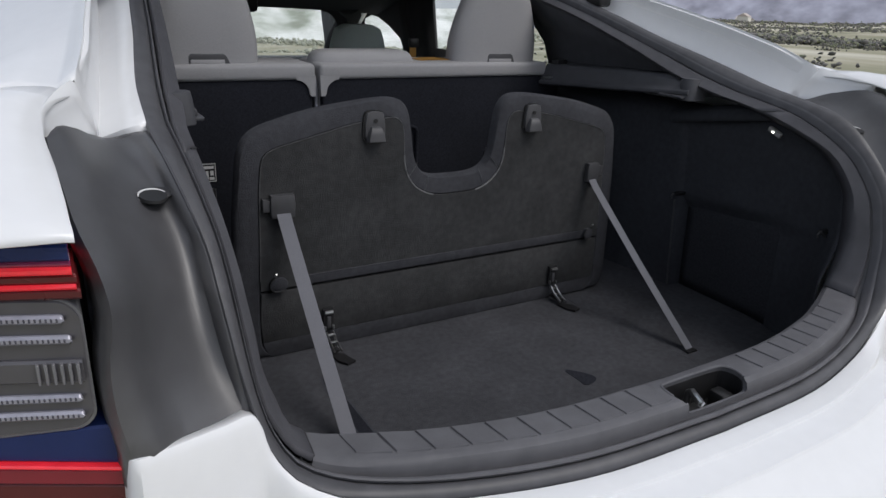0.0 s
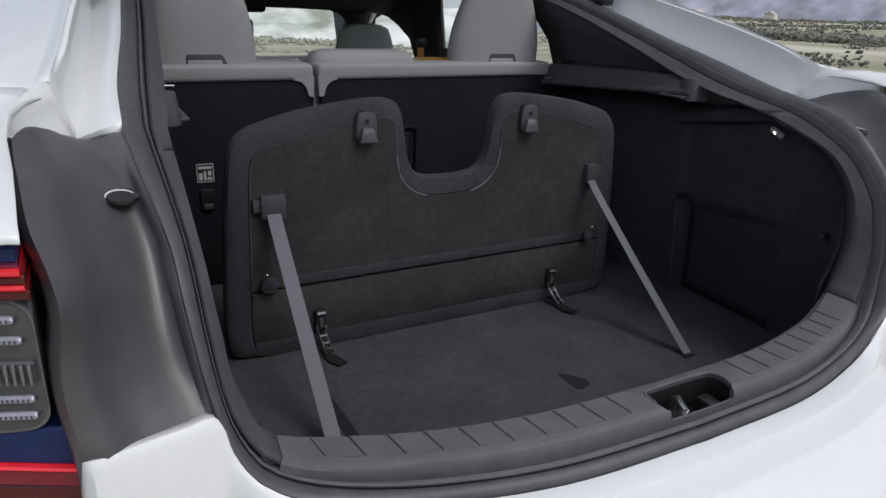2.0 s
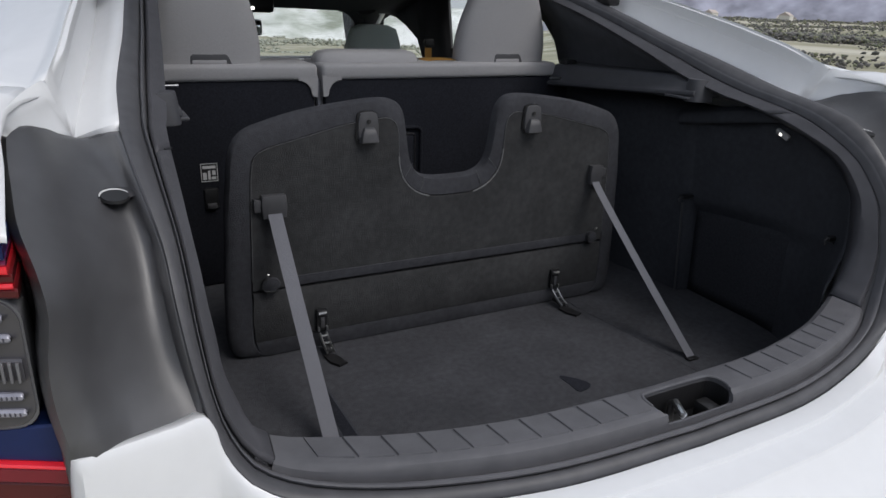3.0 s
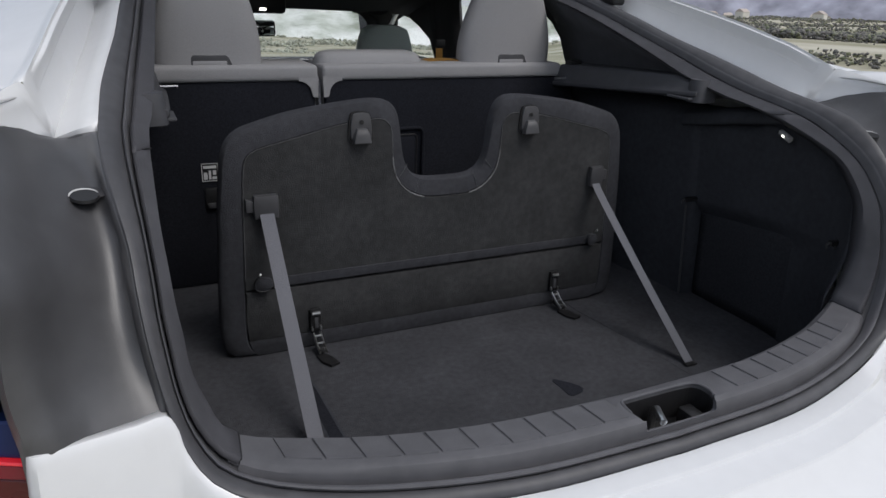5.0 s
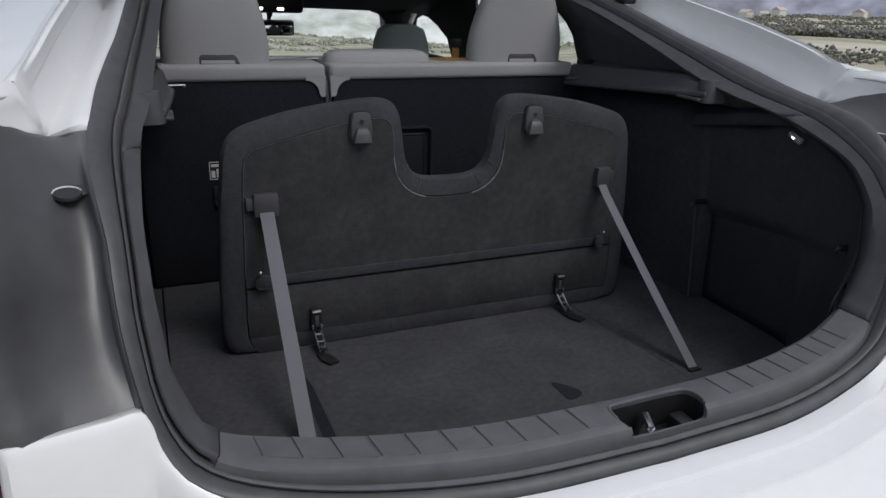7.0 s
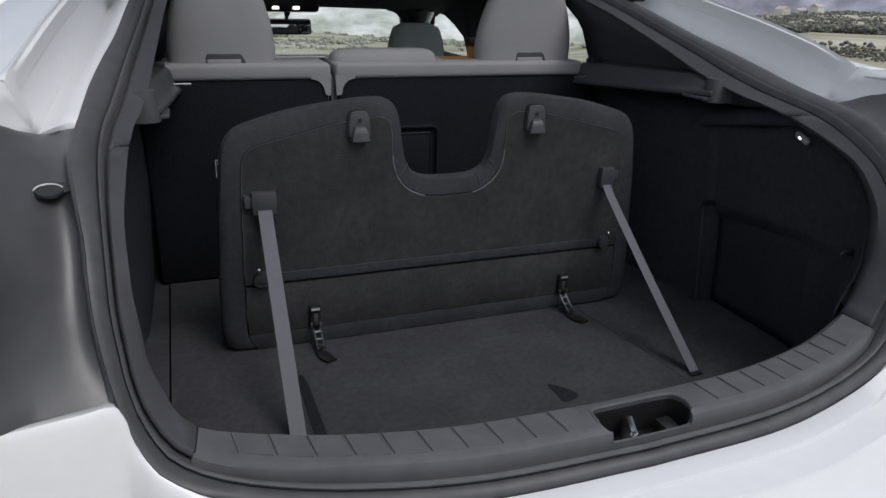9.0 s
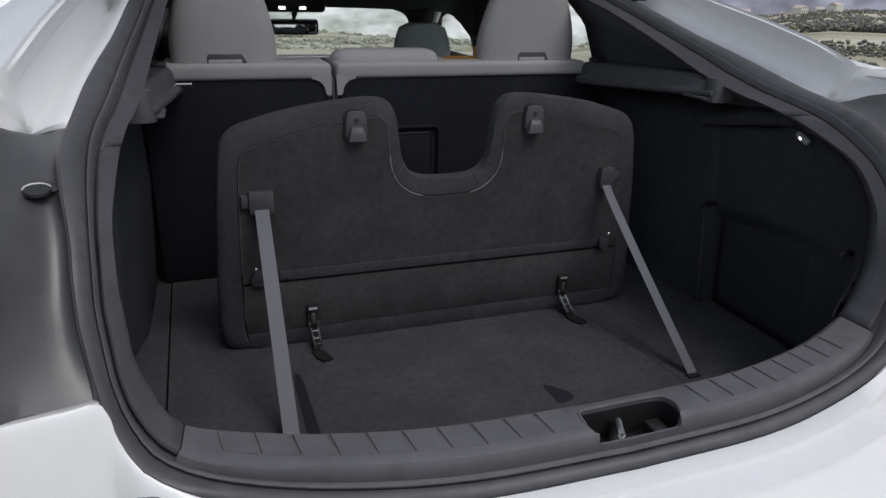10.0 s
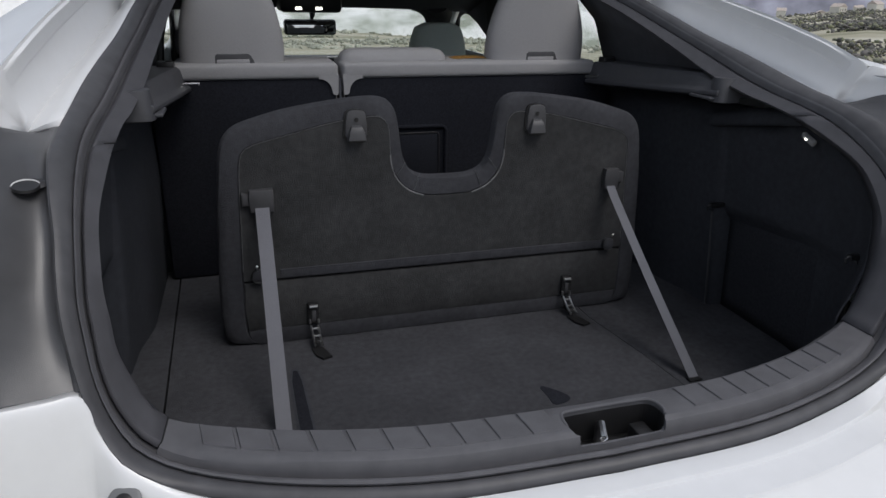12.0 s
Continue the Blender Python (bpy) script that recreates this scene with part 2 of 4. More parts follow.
def loops(*halves):
    """Rows across the frame, point by point round the whole loop."""
    full = [both(h) for h in halves]
    return [list(r) for r in zip(*full)]


under_A = mixp(As, As, 0, 0.006, -0.012)
part("body_flange", loft(loops(under_A, mixp(As, Ds, 0, .002, -.004), mixp(As, Ds, .35, .005, -.006), mixp(As, Ds, .7, .009, -.010), mixp(Ds, Cs, .5, .010, -.008))), RUBBER, car, "dark flange round the tailgate opening")


def seal_loop(f, h, beyond=False):
    p, q = (Ds, Cs) if beyond else (As, Ds)
    return mixp(p, q, f, -.7 * h, .7 * h)


part("door_seal", loft(loops(seal_loop(-.02, -.006), seal_loop(.0, .0002), seal_loop(.08, .0034), seal_loop(.28, .0062), seal_loop(.5, .0066), seal_loop(.72, .0050), seal_loop(.87, .0022), seal_loop(.93, -.005))), RUBBER, car, "black rubber seal bulb round the opening")
part("seal_lip", loft(loops(seal_loop(.92, -.007), seal_loop(.94, .002), seal_loop(.0, .0052, True), seal_loop(.10, .0055, True), seal_loop(.20, .003, True), seal_loop(.26, -.008, True))), SILL, car, "thin grey seal lip")


# the sill trim: a solid plate with a recess for the lock
def sill_section(k):
    a, c, b = (np.array(q[k]) for q in (Ds, Cs, Bs))
    inner = b + np.array((0, 0.006, -0.006))
    foot = b + np.array((0, 0.014, -0.195))
    return [a * .62 + c * .38 + np.array((0, .004, -.012)), a * .5 + c * .5 + np.array((0, .004, -.006)), c * .72 + a * .28 + np.array((0, 0, -.0022)), c * .90 + a * .10 + np.array((0, 0, -.0004)), c + np.array((0, .005, .0005)), b * .95 + c * .05, inner, foot, foot + np.array((0, -.012, 0)), b + np.array((0, -.012, -.030)), a * .3 + c * .7 + np.array((0, .012, -.03))]


last = int(np.argmin([abs(p[0] - 0.497) for p in Bs[:N // 2]]))
secs = [[side(p, -1) for p in sill_section(k)] for k in range(last, 0, -1)] + [[side(p, 1) for p in sill_section(k)] for k in range(last + 1)]
sill_bm = solid_loft(secs)
sill = part("sill_trim", sill_bm, SILL, car, "dark grey grained plastic load sill", smooth=False)
def rounded(pts, times=2):
    for _ in range(times):
        pts = [q for a, b in zip(pts, pts[1:] + pts[:1]) for q in ((a[0] * .75 + b[0] * .25, a[1] * .75 + b[1] * .25), (a[0] * .25 + b[0] * .75, a[1] * .25 + b[1] * .75))]
    return pts


cut_outline = rounded([(-.024, .446), (-.010, .449), (.085, .450), (.104, .447), (.110, .426), (.100, .405), (.080, .403), (-.014, .402), (-.025, .406)])
cutter = part("cutter", slab(cut_outline, .742, .9), BLACK, smooth=False)
notch = part("cutter", slab([(-.016, .42), (-.020, .36), (.074, .36), (.084, .375), (.096, .395), (.103, .42)], .774, .9), BLACK, smooth=False, bevel=.004)
for tool in (cutter, notch):
    md = sill.modifiers.new("recess", "BOOLEAN")
    md.object, md.operation, md.solver = tool, "DIFFERENCE", "EXACT"
cut_mesh = bpy.data.meshes.new_from_object(sill.evaluated_get(bpy.context.evaluated_depsgraph_get()))
sill.modifiers.clear()
sill.data = cut_mesh
bpy.data.objects.remove(cutter)
bpy.data.objects.remove(notch)
cut_mesh.shade_smooth()
cut_mesh.set_sharp_from_angle(angle=radians(35))
# the lock's recess: added black sheet darkening the walls, base, striker and lock body
mid_c = (sum(p[0] for p in cut_outline) / len(cut_outline), sum(p[1] for p in cut_outline) / len(cut_outline))
inset = [(mid_c[0] + (x - mid_c[0]) * .985, mid_c[1] + (y - mid_c[1]) * .97) for x, y in cut_outline]
part("recess_lining", loft([[(x, y, z if y > .41 else min(z, .773)) for x, y in inset] for z in (.742, .783)], close=True), BLACK, car, "black sheet added inside the lock recess walls", smooth=False)
part("lock_recess", slab([(x * .98 + .0008, y * .985 + .006) for x, y in cut_outline], .728, .7405), BLACK, car, "black base of the lock recess")
part("recess_lip", tube([(x, y, .7895) for x, y in cut_outline[-4:] + cut_outline[:18]], .0022, seg=8), SILL, car, "raised rounded lip of the lock recess")
part("striker", tube([(.018, .406, .742), (.018, .406, .764), (.020, .410, .772), (.029, .434, .775), (.031, .440, .770), (.031, .441, .742)], .0050), STEEL, car, "chrome lock striker bar")
part("lock_body", box(.070, .092, .412, .438, .740, .766, bev=.003), BLACK, car)
part("lock_screw", box(-.004, .008, .391, .402, .740, .752, bev=.002), STEEL, car)


def sill_y(u):
    us = [p[0] for p in Bs[:last + 1]]
    return np.interp(abs(u), us, [p[1] for p in Bs[:last + 1]]), np.interp(abs(u), [p[0] for p in Cs[:last + 1]], [p[1] for p in Cs[:last + 1]])


# raised tread pads between narrow joints
xs_pads = [-.4423 + .0407 * i for i in range(10)] + [-.036] + [None] + [.143 + .0405 * i for i in range(9)]
for x0, x1 in zip(xs_pads, xs_pads[1:]):
    if x0 is None or x1 is None:
        continue
    bm = bmesh.new()
    top, bot = [], []
    for x, w in ((x0 + .0016, 0), (x1 - .0016, 0), (x1 - .0016, 1), (x0 + .0016, 1)):
        yb, yc = sill_y(x - CX)
        y = (yb - .004) if w else (yc + .010)
        sl = 0.004 if not w else -0.001
        bot.append(bm.verts.new((x + sl, y, .7895)))
        ins = .0012
        top.append(bm.verts.new((x + sl + (ins if x == x0 + .0016 else -ins), y + (-ins if w else ins), .7922)))
    bm.faces.new(top)
    for i in range(4):
        bm.faces.new((bot[i], bot[(i + 1) % 4], top[(i + 1) % 4], top[i]))
    part("tread_pad", bm, SILL, sill, smooth=False)

# the side trims from the sill up to the joint, and the pillar trims above it
joint = int(np.argmin([abs(p[1] - 0.79) + abs(p[2] - 1.073) for p in Bs]))
for s in (1, -1):
    def strip(k0, k1, w_in):
        rows = []
        for k in range(k0, k1):
            d, c, b = (np.array(q[k]) for q in (Ds, Cs, Bs))
            blend = min(1, max(0, (k - last) / 7))
            inb = b + np.array((w_in * blend, .014 + .011 * blend, -.05 + .046 * blend))
            lift = np.array((0, -.0012, .0012)) if w_in < .015 else np.zeros(3)
            rows.append([side(p + lift, s) for p in (d * .45 + c * .55 + np.array((0, .006, -.004)), c * .9 + d * .1, c, b * .6 + c * .4, b * .95 + c * .05, b + np.array((.002, .005, -.001)), inb)])
        return loft(rows)
    part("side_trim", strip(last, joint + 1, .012), SHADETRIM, car, "dark grey plastic trim beside the opening", solid=.002)
    cs, bs = np.array(Cs[last]), np.array(Bs[last])
    if s < 0:
        part("trim_seam", tube([side(cs * .9 + np.array(Ds[last]) * .1 + np.array((0, -.001, .0008)), s), side(cs + np.array((0, 0, .0012)), s), side(bs + np.array((0, -.002, .0012)), s)], .0014, seg=6), BLACK, car, "thin dark joint between sill and side trim")
    back = []
    for k in range(last - 1, last + 3):
        d, c, b = (np.array(q[k]) + np.array((0, .004, -.0045)) for q in (Ds, Cs, Bs))
        back.append([side(p, s) for p in (d * .3 + c * .7, c, b * .5 + c * .5, b)])
    part("joint_backing", loft(back), BLACK, car, "", solid=.001)
    cj, bj = np.array(Cs[joint]), np.array(Bs[joint])
    part("trim_seam", tube([side(cj * .55 + bj * .45 + np.array((0, -.002, .002)), s), side(bj + np.array((-.001, -.001, .001)), s)], .0014, seg=6), BLACK, car, "thin dark joint in the pillar trim")
    part("pillar_trim", strip(joint, N, .02), SHADETRIM, car, "dark plastic pillar trim", solid=.003)

# ---- the body round the opening ----
F1 = [(.648, .803, 1.089), (.638, .895, 1.115), (.625, 1.009, 1.145), (.608, 1.168, 1.181), (.588, 1.398, 1.235), (.565, 1.70, 1.30)]
F2 = [(.668, .770, 1.160), (.651, .85, 1.194), (.644, .912, 1.212), (.633, 1.001, 1.236), (.606, 1.25, 1.29), (.575, 1.70, 1.36)]
F3 = [(.684, .765, 1.150), (.669, .853, 1.174), (.661, .904, 1.192), (.648, .99, 1.220), (.622, 1.25, 1.280), (.59, 1.70, 1.352)]
Aup = [(.5995, .778, 1.109)] + A[15:]
E = [(.702, .668, 1.121), (.700, .62, 1.110), (.695, .56, 1.097), (.690, .505, 1.078), (.680, .47, 1.05), (.676, .455, 1.02), (.682, .452, .98), (.682, .447, .94), (.676, .440, .897)]
Ap = [(.5995, .776, 1.107), (.600, .745, 1.101), (.597, .666, 1.084), (.590, .612, 1.056), (.582, .568, 1.019), (.58, .539, .986), (.577, .516, .951), (.572, .502, .912), (.564, .488, .872)]
for s in (1, -1):
    K = 26
    a, f1, f2, f3 = (spline(q, K) for q in (Aup, F1, F2, F3))
    rows = []
    for k in range(K):
        low = f1[k] * .82 + f2[k] * .18 + np.array((.002, 0, -.003))
        mid = f1[k] * .5 + f2[k] * .5 + np.array((.001, 0, 0))
        fall = min(1, max(0, (f3[k][1] - .77) / .18))
        o = f3[k]
        drop = 0.02 + 0.04 * k / K
        outs = [o + np.array((.006, 0, -.004)), o + np.array((.04, 0, .004 - .022 * fall)), o + np.array((.10, 0, -.002 - .046 * fall)), o + np.array((.17, 0, -.014 - .068 * fall)), o + np.array((.215, 0, -.045 - .075 * fall)), o + np.array((.24, .0, -.12 - drop - .05 * fall)), o + np.array((.25, 0, -.22 - drop)), o + np.array((.262, 0, -.42 - drop))]
        rows.append([side(p, s) for p in [a[k], a[k] * .5 + f1[k] * .5 + np.array((0, 0, .001)), f1[k] * .93 + a[k] * .07, f1[k] * .97 + f2[k] * .03 + np.array((.001, 0, -.003)), low, mid, f2[k] * .94 + f1[k] * .06, f2[k], f2[k] * .6 + f3[k] * .4 + np.array((.002, 0, -.001)), o] + outs])
    quarter_rows = rows
    rise = np.array((-.0042, -.0016, .0022))
    strip_rows = []
    for k in range(1, K):
        m = min(1, (k - 1) / 2) if k > 1 else -.2
        strip_rows.append([side(f1[k] * (1 - w) + f2[k] * w + rise * h * m + np.array((-.001, 0, .0008)), s) for w, h in ((.66, -.4), (.70, .2), (.73, .6), (.84, .6), (.87, 1.0), (.91, 1.0), (.94, .4), (.96, -.4))])
    part("gutter_strip", loft(strip_rows), PAINT, car, "raised white strip along the roof gutter")
    # the shoulder over the tail lamp, from the pillar foot back to the lamp
    ys = [.452, .456, .47, .50, .56, .62, .68, .72, .765]
    zs0 = [1.0835, 1.089, 1.094, 1.102, 1.114, 1.127, 1.141, 1.147, 1.150]
    us0 = [.694, .694, .695, .696, .699, .704, .704, .697, .684]
    rows = []
    for y, z0, u0 in zip(ys, zs0, us0):
        g = (y - .452) / .313
        row = []
        tuck = max(0, (g - .6) / .4)
        for off, dz in ((-.010 * tuck - .0005, -.006 * tuck - .001), (0, 0), (.006, .003), (.02, .004), (.04, .004), (.10, -.002), (.17, -.014), (.215, -.045), (.24, -.14)):
            crown = .014 * math.sin(math.pi * g) * min(1, max(0, off) / .03)
            row.append(side((u0 + off, y + .07 * (off / .215) ** 2 * (1 - g), z0 + dz * (.3 + .7 * g) + crown), s))
        rows.append(row)
    part("quarter_shoulder", loft(rows), PAINT, car, "white body shoulder over the tail lamp", solid=.002)
    # the web that closes the pillar foot against the gutter panel
    rows = []
    foot = spline([(.648, .803, 1.087), (.654, .775, 1.084), (.666, .735, 1.094), (.684, .70, 1.103), (.703, .670, 1.119)], 9)
    head = spline([(.668, .772, 1.160), (.672, .765, 1.160), (.684, .745, 1.155), (.697, .71, 1.147), (.706, .668, 1.139)], 9)
    rows.append(quarter_rows[0][3:7])
    for p, q in list(zip(foot, head))[1:]:
        rows.append([side(v, s) for v in (p, p * .7 + q * .3 + np.array((.006, .004, -.004)), p * .35 + q * .65 + np.array((.004, .003, 0)), q)])
    skin = loft(rows, bm=loft(quarter_rows))
    # the gutter floor runs on behind the black panel
    loft([quarter_rows[0][:5], [tuple(Vector(p) + Vector((0, 0, -.022))) for p in quarter_rows[0][:5]]], bm=skin)
    bmesh.ops.remove_doubles(skin, verts=skin.verts, dist=.0004)
    part("quarter_panel", skin, PAINT, car, "glossy white rear quarter panel", solid=.0015)
    # black dished gutter panel between the opening and the lamp
    a, e = spline(Ap, 24), spline(E, 24)
    crest = spline([(.5995, .771, 1.0985), (.622, .778, 1.0945), (.640, .776, 1.0895), (.656, .768, 1.0865), (.663, .755, 1.095), (.671, .736, 1.1085), (.679, .717, 1.1185), (.687, .694, 1.1245), (.694, .672, 1.127), (.701, .650, 1.122)], 15)
    rows = []
    for k, (p, q) in enumerate(zip(a, e)):
        f = k / 23
        deep = 0.046 * (1 - f) ** 0.6 + 0.036 * (1 - f ** 6) + .005
        back = 0.007 * max(0, (f - .8) / .2)
        row = []
        for w in np.linspace(0, 1, 15):
            dish = math.sin(math.pi * min(1, w * 1.01) ** (.58 + .30 * (1 - f) ** 2)) ** 0.9 * deep + back
            bulge = -(0.010 + 0.020 * (1 - f) ** 2) * math.exp(-((w - .84) / .12) ** 2)
            lift = -0.016 * math.sin(math.pi * min(1, w * 1.3)) * (1 - f) ** 3 + 0.004 * (1 - f) ** 4 * math.exp(-((w - .82) / .16) ** 2)
            top = max(0, 1 - f / .22) ** 2
            at = p * (1 - w) + q * w + np.array((0, dish + bulge, lift))
            row.append(side(at * (1 - top) + crest[round(w * 14)] * top, s))
        row.append(side(q + np.array((.006, .010, -.002)), s))
        row.append(side(q + np.array((.010, .030, -.004)), s))
        rows.append(row)
    rows.append([tuple(Vector(p) + Vector((0, .003, -.035))) for p in rows[-1]])
    part("gutter_panel", loft(rows), PLASTIC, car, "black plastic gutter panel with a round buffer", solid=.002)
    c = Vector(min((p for r in rows for p in r), key=lambda p: abs(abs(p[0] - CX) - .618) + abs(p[2] - 1.050)))
    face = Vector((-s * .06, -.20, .97)).normalized()
    m = Matrix.Translation(c + Vector((0, -.006, .007))) @ face.to_track_quat("Z", "Y").to_matrix().to_4x4()
    # thin dark disc on the panel, in place of the shadow above the buffer
    bm = bmesh.new()
    bmesh.ops.create_cone(bm, segments=28, radius1=.026, radius2=.022, depth=.0024, cap_ends=True, matrix=m @ Matrix.Translation((0, .010, -.0006)) @ Matrix.Diagonal((1, .55, 1, 1)))
    part("buffer_shade", bm, TRIM, car, "dark disc put in as shade behind the buffer")
    bm = bmesh.new()
    bmesh.ops.create_cone(bm, segments=28, radius1=.0140, radius2=.0130, depth=.003, cap_ends=True, matrix=m @ Matrix.Translation((0, 0, .001)))
    buf = part("rubber_buffer", bm, BLACK, car, "round black buffer")
    # the rim's bright glint, painted as a white half ring with tapered ends
    bm = loft([[m @ Vector(((.0141 + w * .0016 * math.cos(b)) * math.cos(t), (.0141 + w * .0016 * math.cos(b)) * math.sin(t), .0022 + w * .0012 * math.sin(b))) for b in [math.tau * i / 8 for i in range(8)]] for t, w in [(math.pi * (.06 + .88 * i / 20), math.sin(math.pi * (.04 + .92 * i / 20)) ** .6) for i in range(21)]], close=True)
    part("ring_glint", bm, PRINTGLINT, buf, "white half ring painted as a glint")

for s in (1, -1):
    part("hinge_cover", box(*sorted((CX + s * .535, CX + s * .575)), 1.29, 1.36, 1.255, 1.285, bev=.008, seg=3), BLACK, car, "black tailgate hinge cover")

# bumper cover below the opening
edge = [(*p,) for p in A[:7]] + [(.595, .476, .880), (.635, .459, .886), (.668, .443, .892), (.676, .444, .892), (.679, .456, .890), (.680, .50, .885), (.680, .56, .88)]
edge_s = spline(edge, 60)
prof = [(0, -.004), (.004, .004), (.013, .005), (.030, .003), (.0325, -.0015), (.068, -.007), (.071, -.0125), (.12, -.036), (.155, -.08), (.168, -.14), (.172, -.30), (.16, -.48)]
flank = [(0, 0), (.002, -.002), (.005, -.008), (.008, -.018), (.012, -.034), (.016, -.055), (.020, -.080), (.024, -.115), (.028, -.165), (.030, -.22), (.030, -.32), (.028, -.50)]
rows = []
for p in edge_s:
    ang = np.interp(p[0], [.25, .52, .66], [0, .22, .10]) if p[0] < .674 else np.interp(p[1], [.443, .458], [.1, 1.5])
    n = np.array((math.sin(ang), -math.cos(ang), 0))
    w = min(1, max(0, (p[0] - .34) / .19))
    w = w * w * (3 - 2 * w)
    tight = np.interp(p[0], [.60, .668, .676], [1, .7, .3])
    rows.append([p + (np.array((0, .014, -.001)) if p[0] > .566 else np.array((0, .0005, -.006)))] + [p + n * ((d0 * (1 - w) + d1 * w) * tight) + np.array((0, 0, z0 * (1 - w) + z1 * w)) for (d0, z0), (d1, z1) in zip(prof, flank)])
full = [[side(q, -1) for q in r] for r in rows[::-1]] + [[side(q, 1) for q in r] for r in rows[1:]]
part("bumper_cover", loft(full), PAINT, car, "glossy white rear bumper cover", solid=.002)

for s in (1, -1):
    part("bumper_corner", box(*sorted((CX + s * .66, CX + s * .92)), .44, .70, .40, .795, bev=.05, seg=4), PAINT, car, "white bumper corner below the tail lamp")

# a dark reflection in the bumper paint, added as shallow discs
for s in (1, -1):
    m = Matrix.Translation(side((.533, .443, .771), s)) @ Vector((s * .25, -.72, .62)).to_track_quat("Z", "Y").to_matrix().to_4x4()
    for name, r, h, mt, lb in (("reflection_ring", .019, .0035, REFLECTRING, "grey rim of the dark reflection on the bumper"), ("reflection_spot", .012, .0062, BLACK, "round dark spot added for a reflection in the bumper")):
        bm = bmesh.new()
        bmesh.ops.create_uvsphere(bm, u_segments=24, v_segments=10, radius=1, matrix=m @ Matrix.Diagonal((r, r, h, 1)))
        part(name, bm, mt, car, lb)

# the raised tailgate above the opening
def gate_row(f, lift, widen=0.0):
    """A curved row across the raised tailgate, f from its hinge to its lower edge."""
    y, z = 1.50 - .90 * f, 1.395 + 1.08 * f - .12 * f * f
    half = np.interp(f, [0, .5, .85, 1], [.50, .57, .60, .58]) + widen
    return [(CX + half * u, y + .07 * u * u * (1 - f), z + lift - .05 * u * u) for u in np.linspace(-1, 1, 13)]


gate = part("tailgate", loft([gate_row(f, .045) for f in (.62, .70, .80, .90, .97)] + [gate_row(1.0, .03), gate_row(1.0, 0)]), PAINT, car, "raised white tailgate", solid=.003)
part("gate_glass", loft([gate_row(f, .04, -.03) for f in (.03, .2, .4, .625)]), TINT, gate, "lightly tinted rear window", solid=.004)
part("gate_trim", loft([gate_row(f, -.004) for f in (.60, .64, .72, .80, .90, .985)]), TRIM, gate, "dark inner trim", solid=.004)
for sd in (slice(0, 2), slice(11, 13)):
    part("gate_frame", loft([gate_row(f, .008)[sd] for f in (0, .15, .3, .45, .62)]), TRIM, gate, "", solid=.03)
part("gate_header", loft([gate_row(f, .012) for f in (-.01, .03, .07)]), TRIM, gate, "", solid=.02)

